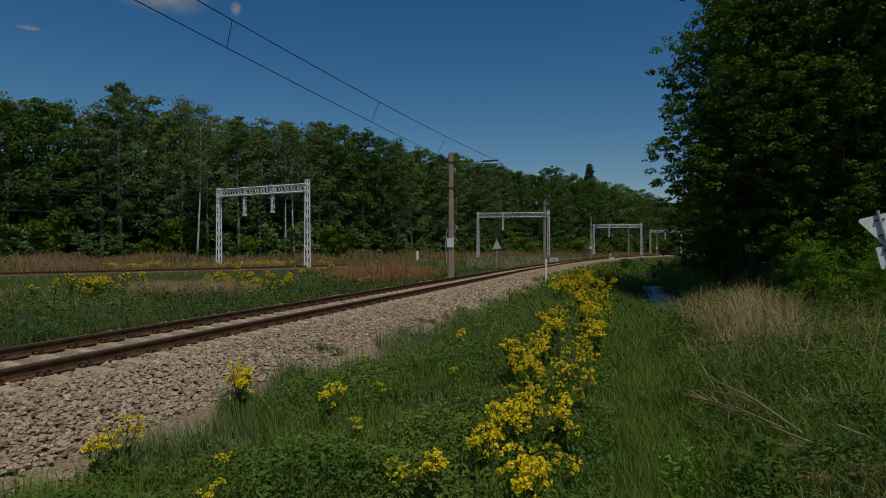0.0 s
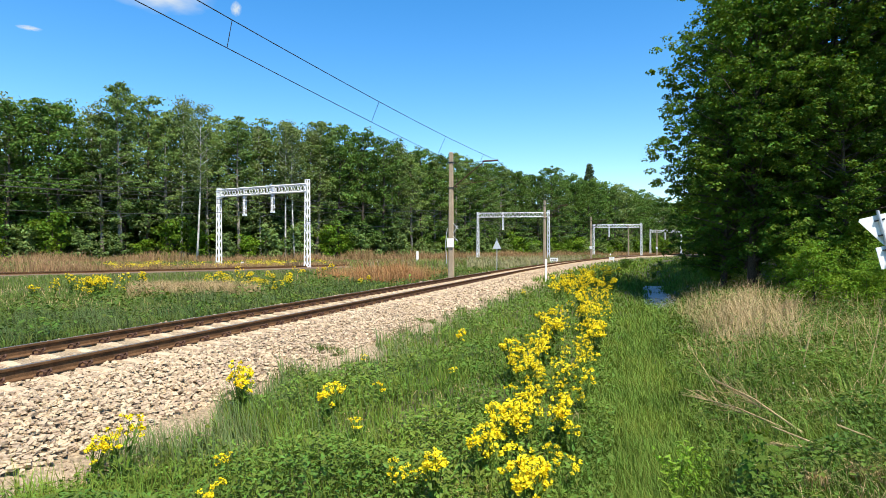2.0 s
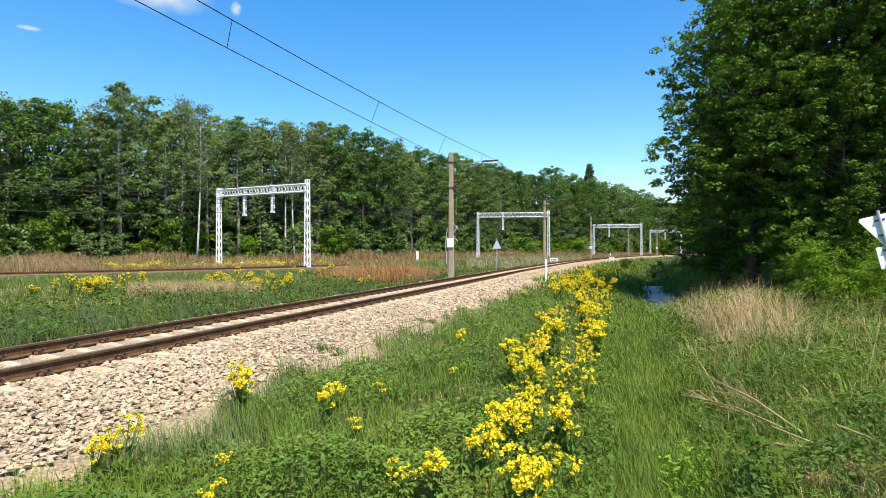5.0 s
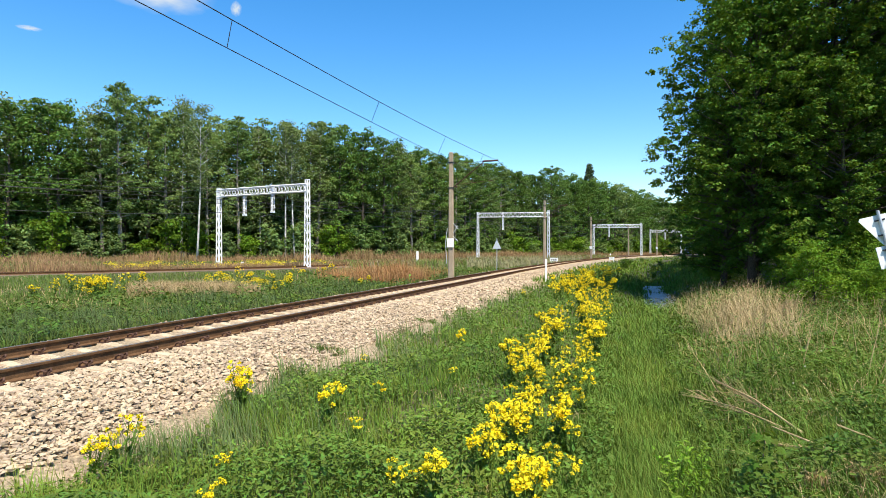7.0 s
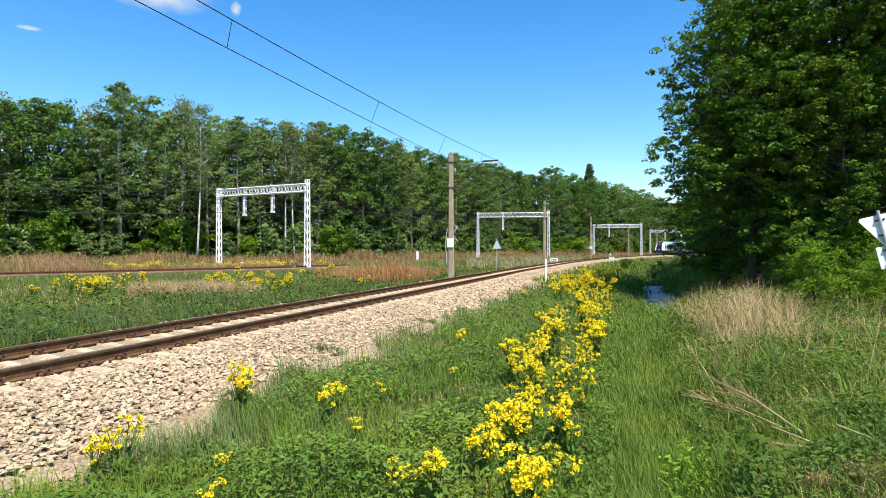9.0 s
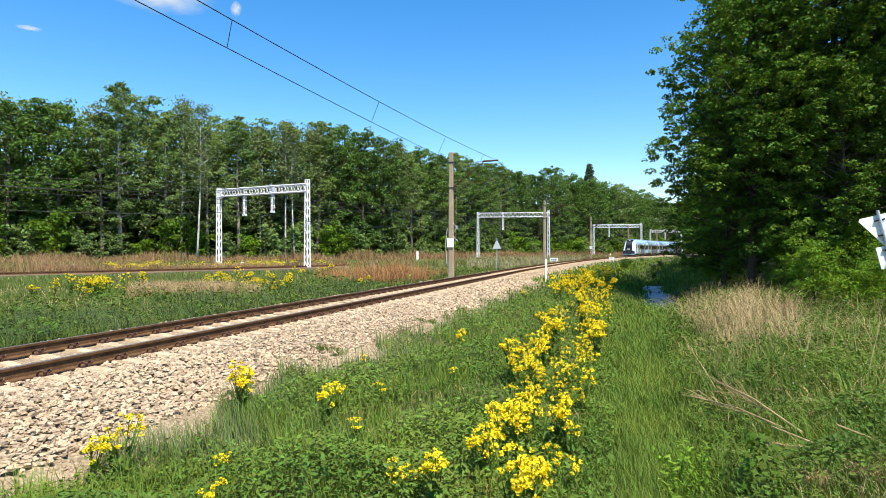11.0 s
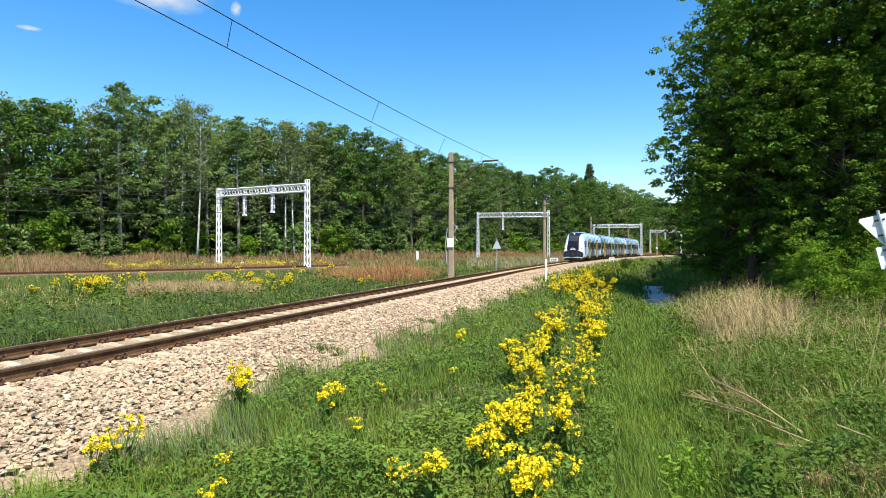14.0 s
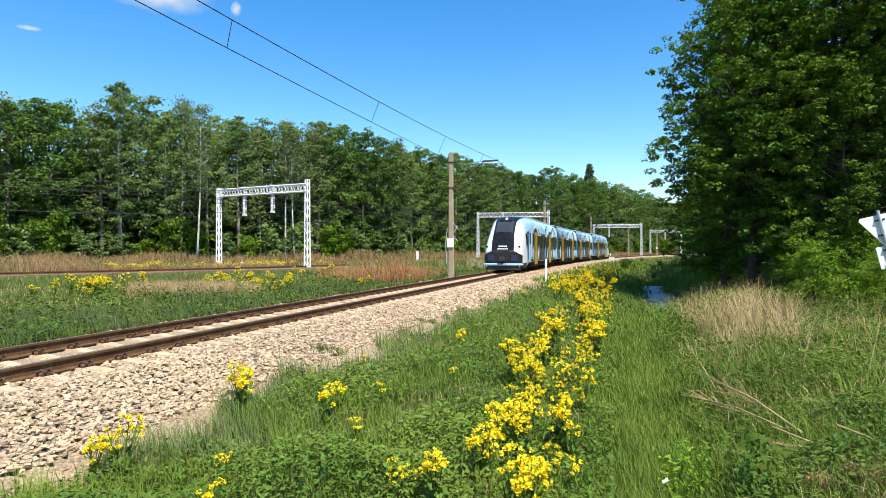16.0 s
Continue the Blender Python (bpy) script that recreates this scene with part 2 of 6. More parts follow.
class Build:
    """Collects corners and faces of one mesh."""

    def __init__(self):
        self.v, self.f = [], []

    def add(self, verts, faces):
        k = len(self.v)
        self.v += [tuple(p) for p in verts]
        self.f += [tuple(i + k for i in f) for f in faces]
        return self

    def box(self, c, size, m=None, taper=1.0, chamfer=0.0):
        x, y, z = (s / 2 for s in size)
        k = chamfer
        if k:
            ring = [(-x + k, -y), (x - k, -y), (x, -y + k), (x, y - k), (x - k, y), (-x + k, y), (-x, y - k), (-x, -y + k)]
        else:
            ring = [(-x, -y), (x, -y), (x, y), (-x, y)]
        r = len(ring)
        vs = [Vector((a, b, -z)) for a, b in ring] + [Vector((a * taper, b * taper, z)) for a, b in ring]
        if m is not None:
            vs = [m @ v for v in vs]
        vs = [v + Vector(c) for v in vs]
        fs = [tuple(reversed(range(r))), tuple(range(r, 2 * r))] + [(i, (i + 1) % r, r + (i + 1) % r, r + i) for i in range(r)]
        return self.add(vs, fs)

    def tube(self, pts, radii, sides=6, cap=True):
        """A tapered tube along a row of points."""
        pts = [Vector(p) for p in pts]
        if not hasattr(radii, "__len__"):
            radii = [radii] * len(pts)
        k = len(self.v)
        for i, p in enumerate(pts):
            d = (pts[min(i + 1, len(pts) - 1)] - pts[max(i - 1, 0)]).normalized()
            a = d.orthogonal().normalized() if abs(d.z) < 0.95 else d.cross(Vector((0, 1, 0))).normalized()
            if abs(d.z) < 0.95:
                a = d.cross(Vector((0, 0, 1))).normalized()
            b = d.cross(a)
            for j in range(sides):
                w = 2 * math.pi * j / sides
                self.v.append(tuple(p + (a * math.cos(w) + b * math.sin(w)) * radii[i]))
        for i in range(len(pts) - 1):
            for j in range(sides):
                q = (j + 1) % sides
                self.f.append((k + i * sides + j, k + i * sides + q, k + (i + 1) * sides + q, k + (i + 1) * sides + j))
        if cap:
            self.f.append(tuple(k + j for j in reversed(range(sides))))
            self.f.append(tuple(k + (len(pts) - 1) * sides + j for j in range(sides)))
        return self

    def bar(self, a, b, w, h=None):
        """A square bar from a to b."""
        return self.tube([a, b], [w * 0.707, w * 0.707], 4)

    def mesh(self, name, material, smooth=False):
        return mesh_of(name, self.v, self.f, material, smooth)


def part(name, built, material, parent=None, label="", smooth=False):
    me = built.mesh(name, material, smooth) if isinstance(built, Build) else built
    ob = new(name, me)
    if parent is not None:
        ob.parent = parent
    if label:
        tagged(ob, label)
    return ob


def thing(name, m, label, category, group="", kind=""):
    ob = new(name)
    ob.empty_display_size = 0.3
    ob.matrix_basis = m
    return tagged(ob, label, category, group, kind)


def unit(v):
    return v / np.maximum(np.linalg.norm(v, axis=-1, keepdims=True), 1e-9)


def leaf_mesh(name, c, nrm, tan, length, width, material, fold=0.0):
    """Many leaves, each a small folded four-cornered blade, at places c."""
    tan = unit(tan - nrm * (tan * nrm).sum(1, keepdims=True))
    bi = np.cross(nrm, tan)
    L, W = np.reshape(length, (-1, 1)) / 2, np.reshape(width, (-1, 1)) / 2
    v = np.stack([c - tan * L, c + bi * W + nrm * W * fold, c + tan * L, c - bi * W + nrm * W * fold], 1).reshape(-1, 3)
    n = len(c)
    return fast_mesh(name, v, quads=np.arange(n * 4).reshape(n, 4), material=material)


def blade_arrays(p, h, w, lean, az, curl=0.6):
    """Grass blades with three joints: places p, heights h, widths w, lean and its direction."""
    n = len(p)
    d = np.stack([np.cos(az), np.sin(az), np.zeros(n)], 1)
    side_az = az + np.pi / 2 + np.random.uniform(-0.9, 0.9, n)
    sd = np.stack([np.cos(side_az), np.sin(side_az), np.zeros(n)], 1)
    up = np.array([0, 0, 1.0])
    h, w, lean = h[:, None], w[:, None], lean[:, None]
    mid = p + up * h * 0.55 + d * h * lean * 0.3
    tip = p + up * h * (1 - 0.35 * lean) + d * h * lean * (0.6 + curl * 0.5)
    v = np.stack([p - sd * w / 2, p + sd * w / 2, mid + sd * w * 0.4, mid - sd * w * 0.4, tip], 1).reshape(-1, 3)
    k = np.arange(n)[:, None] * 5
    return v, k + np.array([[0, 1, 2, 3]]), k + np.array([[3, 2, 4]])


def grass(name, p, h, w, lean, material, label, wind=2.9, spread=2.2, curl=0.6, category="grass"):
    az = wind + np.random.uniform(-spread, spread, len(p))
    v, q, t = blade_arrays(p, h, w, lean, az, curl)
    ob = new(name, fast_mesh(name, v, q, t, material))
    return tagged(ob, label, category, kind="stuff")


# ---- the large structure ----
def axis(dense_lo, dense_hi, step, far, grow=1.12):
    mid = list(np.arange(dense_lo, dense_hi + step, step))
    up, d = [], step
    x = mid[-1]
    while x < far:
        d *= grow
        x += d
        up.append(x)
    dn, d, x = [], step, mid[0]
    while x > -far:
        d *= grow
        x -= d
        dn.append(x)
    return np.array(dn[::-1] + mid + up)


def build_ground():
    xs, ys = axis(-12, 20, 0.3, 2500, 1.15), axis(2, 44, 0.35, 2500, 1.15)
    X, Y = np.meshgrid(xs, ys)
    Z = ground_z(X.ravel(), Y.ravel())
    nx, ny = len(xs), len(ys)
    i = (np.arange(ny - 1)[:, None] * nx + np.arange(nx - 1)[None]).ravel()
    q = np.stack([i, i + 1, i + nx + 1, i + nx], 1)
    me = fast_mesh("ground", np.stack([X.ravel(), Y.ravel(), Z], 1), q, material=M_EARTH)
    me.shade_smooth()
    return tagged(new("ground", me), "grassy meadow and soil beside a stone-ballasted railway", "ground", kind="structure")


ground = build_ground()


def build_bed(name, rows, us, material, label):
    """A strip of ballast along a line; rows of s."""
    v = []
    for s in rows:
        for j, u in enumerate(us):
            k = 0.16 * math.sin(s * 1.3 + j) + 0.10 * math.sin(s * 4.1) if j in (0, len(us) - 1) else 0.0
            x, y, _ = track(s, u + k)
            v.append((x, y, gz(x, y) + (0.02 if 0 < j < len(us) - 1 else -0.03)))
    n = len(us)
    q = [(i * n + j, i * n + j + 1, i * n + n + j + 1, i * n + n + j) for i in range(len(rows) - 1) for j in range(n - 1)]
    me = mesh_of(name, v, q, material, True)
    return tagged(new(name, me), label, "ballast", kind="structure")


fv, ff = [], []
for i, p in enumerate(FARP):
    d = FARP[min(i + 1, len(FARP) - 1)] - FARP[max(i - 1, 0)]
    d = d / np.hypot(*d)
    for o in (-2.6, -1.6, 0, 1.6, 2.6):
        x, y = p[0] + d[1] * o, p[1] - d[0] * o
        fv.append((x, y, gz(x, y) + (0.06 if abs(o) < 2 else 0.0)))
    if i:
        ff += [(i * 5 - 5 + j, i * 5 - 4 + j, i * 5 + 1 + j, i * 5 + j) for j in range(4)]
tagged(new("ballast_bed", mesh_of("ballast_bed", fv, ff, M_FARBED, True)), "brown stone ballast bed under the far track", "ballast", kind="structure")
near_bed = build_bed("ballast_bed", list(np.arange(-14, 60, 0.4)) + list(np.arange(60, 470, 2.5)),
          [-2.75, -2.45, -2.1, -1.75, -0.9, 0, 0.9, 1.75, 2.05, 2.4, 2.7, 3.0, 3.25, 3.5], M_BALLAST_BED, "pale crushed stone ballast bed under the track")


def rail_profile():
    return [(-0.07, -0.165), (0.07, -0.165), (0.07, -0.152), (0.012, -0.135), (0.010, -0.045), (0.034, -0.032), (0.036, -0.004),
            (0.026, 0.0), (-0.026, 0.0), (-0.036, -0.004), (-0.034, -0.032), (-0.010, -0.045), (-0.012, -0.135), (-0.07, -0.152)]


def sweep_rail(name, places, parent):
    """places: rows of x, y, z and heading."""
    prof = rail_profile()
    n = len(prof)
    v, f = [], []
    for x, y, z, h in places:
        c, s = math.cos(h), math.sin(h)
        v += [(x + a * c, y - a * s, z + b) for a, b in prof]
    for i in range(len(places) - 1):
        for j in range(n):
            k = (j + 1) % n
            f.append((i * n + j, i * n + k, i * n + n + k, i * n + n + j))
    f += [tuple(range(n)), tuple((len(places) - 1) * n + j for j in reversed(range(n)))]
    me = mesh_of(name, v, f, M_RAIL)
    me.materials.append(M_RAILTOP)
    for i, p in enumerate(me.polygons):
        if i % n == 7 and i < (len(places) - 1) * n:
            p.material_index = 1
    return part(name, me, None, parent)


railway = tagged(new("railway_track"), "single railway track, rusty rails on pale concrete sleepers in ballast", "railway", kind="structure")
S_ROWS = sorted(set(list(range(-30, 40, 2)) + list(range(40, 480, 4))))
for side in (-0.7535, 0.7535):
    sweep_rail("rail", [(*track(s, side)[:2], grade(s), track(s)[2]) for s in S_ROWS], railway)

far_railway = tagged(new("railway_track"), "second railway track with rusty rails crossing the meadow", "railway", kind="structure")


def far_rows(off):
    out = []
    for i, p in enumerate(FARP):
        d = FARP[min(i + 1, len(FARP) - 1)] - FARP[max(i - 1, 0)]
        h = math.atan2(d[0], d[1])
        s, _ = track_su(p[0], p[1])
        out.append((p[0] + off * math.cos(h), p[1] - off * math.sin(h), -0.14 + grade(float(s)), h))
    return out


for side in (-0.7535, 0.7535):
    sweep_rail("rail", far_rows(side), far_railway)


# ---- overhead line ----
def lattice_leg(h, w0=0.42, w1=0.30):
    b = Build()
    for sx in (-1, 1):
        for sy in (-1, 1):
            b.bar((sx * w0 / 2, sy * w0 / 2, 0), (sx * w1 / 2, sy * w1 / 2, h), 0.115)
    n = 11
    for i in range(n):
        z0, z1 = h * i / n, h * (i + 1) / n
        a0, a1 = w0 + (w1 - w0) * i / n, w0 + (w1 - w0) * (i + 1) / n
        s = 1 if i % 2 else -1
        for sy in (-1, 1):
            b.bar((-s * a0 / 2, sy * a0 / 2, z0), (s * a1 / 2, sy * a1 / 2, z1), 0.075)
        b.bar((a0 / 2, -s * a0 / 2, z0), (a1 / 2, s * a1 / 2, z1), 0.05)
    b.box((0, 0, h + 0.02), (w1 + 0.1, w1 + 0.1, 0.05))
    b.box((0, 0, 0.02), (w0 + 0.14, w0 + 0.14, 0.3))
    return b


def portal(a, b, h, droppers, label, legs=(True, True)):
    """A gantry between two feet a and b, with droppers at shares of its span."""
    a, b = Vector((*a, gz(*a))), Vector((*b, gz(*b)))
    top = max(a.z, b.z) + h
    g = thing("overhead_line_portal", Matrix.Translation(a), label, "railway gantry", "portals over the far tracks")
    turn = math.atan2(b.y - a.y, b.x - a.x)
    span = (Vector((b.x, b.y, 0)) - Vector((a.x, a.y, 0))).length
    for k, foot in enumerate((a, b)):
        if legs[k]:
            leg = part("leg", lattice_leg(top - foot.z + (0.1 if k == 0 else 0.35)), M_STEEL, g)
            leg.matrix_basis = Matrix.Translation(foot - a) @ Matrix.Rotation(turn, 4, "Z")
    bm_, d = Build(), 0.78
    z0 = top - a.z - 0.86
    for sy in (-0.2, 0.2):
        for z in (z0, z0 + d):
            bm_.bar((0, sy, z), (span, sy, z), 0.10)
        n = max(8, int(span / 0.82))
        for i in range(n):
            x0, x1 = span * i / n, span * (i + 1) / n
            xm = (x0 + x1) / 2
            bm_.bar((x0, sy, z0), (xm, sy, z0 + d), 0.06)
            bm_.bar((xm, sy, z0 + d), (x1, sy, z0), 0.06)
    for i in range(8):
        x = span * i / 7
        bm_.bar((x, -0.2, z0 + d), (x, 0.2, z0 + d), 0.05)
    beam = part("beam", bm_, M_STEEL, g)
    beam.matrix_basis = Matrix.Rotation(turn, 4, "Z")
    for share, ln in droppers:
        dp = Build()
        for sx in (-0.11, 0.11):
            for sy in (-0.11, 0.11):
                dp.bar((sx, sy, z0 + d + 0.15), (sx, sy, z0 - ln), 0.075)
        for i in range(10):
            z = z0 + d - (d + ln) * i / 10
            s = 1 if i % 2 else -1
            for sy in (-0.11, 0.11):
                dp.bar((-s * 0.11, sy, z), (s * 0.11, sy, z - (d + ln) / 10), 0.045)
        dp.box((0, 0, z0 - ln), (0.42, 0.3, 0.14))
        q = part("dropper", dp, M_STEEL, g)
        q.matrix_basis = Matrix.Rotation(turn, 4, "Z") @ Matrix.Translation((span * share, 0, 0))
    st = Build()
    for share, ln in droppers:
        x = span * share
        st.bar((x, 0, z0 - ln + 0.1), (x - 1.9, 0.5, z0), 0.05)
        st.bar((x, 0, z0 - ln + 0.1), (x + 1.6, 0.4, z0 - ln + 1.7), 0.04)
    q = part("stay", st, M_RUST, g, "rusty slanting stay rods")
    q.matrix_basis = Matrix.Rotation(turn, 4, "Z")
    return g, top


portal((-25.6, 69.3), (-14.1, 63.0), 8.75, [(0.31, 2.2), (0.63, 2.0)], "white lattice steel portal with two droppers over the far track")
portal((6.8, 118.0), (20.2, 116.0), 9.1, [(0.36, 2.4)], "white lattice steel portal before the forest edge")
portal((42.7, 172.0), (55.6, 170.0), 9.0, [(0.33, 2.6)], "white lattice steel portal in the distance")
portal((75.9, 222.0), (87.2, 222.0), 9.2, [(0.48, 2.6)], "distant white lattice steel portal half hidden by trees")


def mast(s, u, h, label, arm=True, board=None):
    """A two-legged concrete mast with its bracket."""
    x, y, hd = track(s, u)
    z = gz(x, y)
    m = thing("overhead_line_mast", pose(x, y, z, 0, 0, -math.degrees(hd)), label, "railway mast", "concrete masts of the near line")
    b = Build()
    b.box((0, 0, h / 2 + 0.11), (0.38, 0.30, h + 0.22), taper=0.66, chamfer=0.05)
    b.box((0, 0, h + 0.24), (0.26, 0.22, 0.05), taper=0.8, chamfer=0.03)
    part("pole", b, M_POLE, m)
    reach = -u
    if arm:
        b = Build()
        b.tube([(0.15, 0, h - 2.0), (reach * 0.78, 0, h - 0.45)], 0.035, 6)
        b.tube([(reach * 0.76, 0, h - 0.40), (reach + 0.35, 0, h - 0.38)], 0.06, 6)
        b.tube([(0.1, 0, h - 0.45), (reach * 0.8, 0, h - 0.42)], 0.012, 5)
        part("bracket", b, M_RUST, m, "rusty steel bracket arm")
        b = Build()
        b.tube([(0.15, 0.05, h - 1.85), (reach + 0.1, 0.05, h - 1.62)], 0.014, 5)
        b.tube([(reach * 0.5, 0.05, h - 1.75), (reach * 0.5, 0.05, h - 1.5)], 0.03, 6)
        part("registration_arm", b, M_RUST, m)
        b = Build()
        for k in range(5):
            b.tube([(0.2 + k * 0.05, 0, h - 1.97), (0.225 + k * 0.05, 0, h - 1.95)], 0.065, 8)
        part("insulator", b, M_RUST, m, "brown ribbed insulator")
        for z0 in (h - 0.4, h - 2.05):
            part("clamp", Build().box((0, 0, z0), (0.42, 0.28, 0.07)), M_WIRE, m)
    if board:
        zb, wb, hb = board
        part("board", Build().box((0, -0.21, zb), (wb, 0.02, hb), chamfer=0.004), M_WHITE, m, "blank white number board")
    return m


near_mast = mast(37.9, -2.75, 7.95, "weathered concrete mast with rusty bracket and white board", True, (2.35, 0.46, 0.58))
for z0, z1 in ((3.0, 3.45), (3.6, 3.25), (2.75, 2.45)):
    part("switch_rod", Build().tube([(0.18, -0.1, z0), (0.48, -0.12, z1)], 0.018, 6), M_GREYBACK, near_mast, "grey switch rod")
part("cable", Build().tube([(-0.22, -0.14, 3.3), (-0.34, -0.14, 2.3), (-0.26, -0.12, 1.0)], 0.022, 5), M_GREYBACK, near_mast, "grey hanging cable")
for s, bd in ((77.5, None), (118.5, (2.3, 0.5, 0.6)), (163.0, None), (201.5, (2.4, 0.6, 0.7))):
    mast(s, -2.6, 7.9, "weathered concrete mast in the row beside the near track", True, bd)


def wire(name, pts, r, parent):
    return part(name, Build().tube(pts, r, 5), M_WIRE, parent)


catenary = thing("contact_line", Matrix.Identity(4), "dark overhead contact wires with droppers above the near track", "overhead wire")
SUPPORTS = [-28, 37.9, 77.5, 118.5, 163.0, 201.5, 242]


def wires_at(s):
    """Heights of messenger and contact wire, and the side offset."""
    for i in range(len(SUPPORTS) - 1):
        a, b_ = SUPPORTS[i], SUPPORTS[i + 1]
        if a <= s <= b_:
            k = ((s - (a + b_) / 2) / ((b_ - a) / 2)) ** 2
            deep = (b_ - a) ** 2 / 66.0 ** 2
            off = 0.28 * math.cos(math.pi * (i + (s - a) / (b_ - a)))
            return 7.15 - 1.08 * deep * (1 - k) + grade(s), 5.95 - 0.42 * deep * (1 - k) + grade(s), off
    return 7.15, 5.95, 0.0


for k, nm, r in ((0, "messenger_wire", 0.011), (1, "contact_wire", 0.010)):
    pts = []
    for s in np.arange(-28, 242, 2.0):
        w = wires_at(s)
        x, y, _ = track(s, -w[2] if k == 0 else w[2] * 0.6)
        pts.append((x, y, w[k]))
    wire(nm, pts, r, catenary)
for s in list(np.arange(3.0, 35, 7.7)) + list(np.arange(46, 190, 9)):
    w = wires_at(s)
    x, y, _ = track(s, -w[2])
    x2, y2, _ = track(s, w[2] * 0.6)
    wire("dropper_wire", [(x, y, w[0]), (x2, y2, w[1])], 0.008, catenary)

far_wires = thing("contact_line", Matrix.Identity(4), "thin overhead wires along the far track before the forest", "overhead wire")
for off, z0, sag in ((-2.6, 6.1, 0.1), (-2.6, 7.3, 0.9), (1.6, 6.1, 0.1), (1.6, 7.3, 0.9), (-5.2, 8.2, 0.7), (4.6, 5.0, 0.8)):
    pts = []
    for i, (x, y, z, h) in enumerate(far_rows(off)):
        k = ((i % 28) / 14 - 1) ** 2
        pts.append((x, y, z + z0 - sag * (1 - k)))
    wire("wire", pts, 0.016, far_wires)


# ---- trees ----
def make_tree(name, H, base, radius, nlimb, per, leaves, leaf, material, bark, label, category="tree", seed=1, up=0.45, flat=0.55, csize=0.16,
              lean_out=0.0, trunk_r=None, droop=0.0, spread=1.0, m=None):
    """A tapered trunk, limbs and a crown of leaves in clumps round the limbs' outer halves. radius(k): the crown's radius at share k of its height."""
    rng = np.random.RandomState(seed)
    t = thing(name, m or Matrix.Identity(4), label, category)
    tr = trunk_r or H * 0.012
    b = Build()
    bend = rng.uniform(-0.03, 0.03, 2) * H
    spine = [Vector((bend[0] * math.sin(k * 2.2), bend[1] * math.sin(k * 1.7), H * 0.97 * k)) for k in (0, 0.15, 0.4, 0.7, 1.0)]
    b.tube(spine, [tr * 1.25, tr, tr * 0.75, tr * 0.42, tr * 0.08], 7)
    cs, ns = [], []
    for i in range(nlimb):
        k = (i + rng.uniform(0, 1)) / nlimb
        z = base + (H * 0.96 - base) * k ** 0.9
        az = i * 2.399 + rng.uniform(-0.5, 0.5)
        L = radius(k) * min(1.03, rng.uniform(0.65, 1.15))
        rise = up * L * (0.5 + k) * rng.uniform(0.6, 1.2)
        r0 = np.array([bend[0] * math.sin(z / H * 2.2), bend[1] * math.sin(z / H * 1.7), z])
        tip = r0 + np.array([L * math.cos(az), L * math.sin(az), rise])
        mid = (r0 + tip) / 2 + np.array([0, 0, rise * 0.12])
        lr = tr * 0.35 * (1 - 0.6 * k)
        b.tube([r0, r0 + (mid - r0) * 0.9, r0 + (tip - r0) * 0.85], [lr, lr * 0.6, lr * 0.15], 5, cap=False)
        for j in range(per):
            f = 0.3 + 0.75 * (j + rng.uniform(0, 1)) / per
            c = r0 + (tip - r0) * f + np.clip(rng.normal(0, 1, 3), -1.8, 1.8) * (0.115 * L + 0.1) * np.array([1, 1, 0.7])
            c[:2] = r0[:2] + (c[:2] - r0[:2]) * min(1.0, 1.04 * radius(k) / math.hypot(*(c[:2] - r0[:2])))
            r = H * csize * 0.5 * rng.uniform(0.6, 1.25) * spread
            n = int(leaves * rng.uniform(0.6, 1.4))
            d = unit(rng.normal(size=(n, 3)))
            rad = r * rng.uniform(0.35, 1.0, (n, 1)) ** 0.6
            pts = c + d * rad * np.array([1, 1, flat])
            if droop:
                pts[:, 2] -= droop * rng.uniform(0, 1, n) ** 1.5 * r * 2
            cs.append(pts)
            ns.append(unit(d * 0.7 + np.array([0, 0, 0.75]) + rng.normal(0, 0.45, (n, 3))))
    part("trunk", b, bark, t, smooth=True)
    cs, ns = np.concatenate(cs), np.concatenate(ns)
    n = len(cs)
    ln = leaf * rng.uniform(0.65, 1.35, n)
    me = leaf_mesh("crown", cs, ns, rng.normal(size=(n, 3)) + np.array([0, 0, -droop * 2.0]), ln, ln * rng.uniform(0.55, 0.85, n), material, fold=0.35)
    part("crown", me, None, t)
    return t


def place_tree(src, x, y, k, turn, kz=1.0):
    return copy_thing(src, Matrix.LocRotScale((x, y, gz(x, y) - 0.05), Euler((0, 0, turn)), (k, k, k * kz)))


alder_r = lambda k: 0.6 + 3.3 * math.sin(math.pi * min(1, 0.18 + 0.82 * k)) ** 0.8
birch_r = lambda k: 0.5 + 2.4 * math.sin(math.pi * min(1, 0.2 + 0.8 * k)) ** 0.7
round_r = lambda k: 0.5 + 4.0 * math.sin(math.pi * min(1, 0.12 + 0.85 * k)) ** 0.6
EDGE = [(-66, 77), (-57, 80), (-39, 89), (-25, 100), (-8, 116), (3, 134), (18, 160), (34, 178), (60, 207), (86, 240), (120, 275)]


def along(rows, step):
    out, carry = [], 0.0
    for (x0, y0), (x1, y1) in zip(rows, rows[1:]):
        L = math.hypot(x1 - x0, y1 - y0)
        d = carry
        while d < L:
            k = d / L
            out.append((x0 + (x1 - x0) * k, y0 + (y1 - y0) * k, (y0 - y1) / L, (x1 - x0) / L))
            d += step
        carry = d - L
    return out


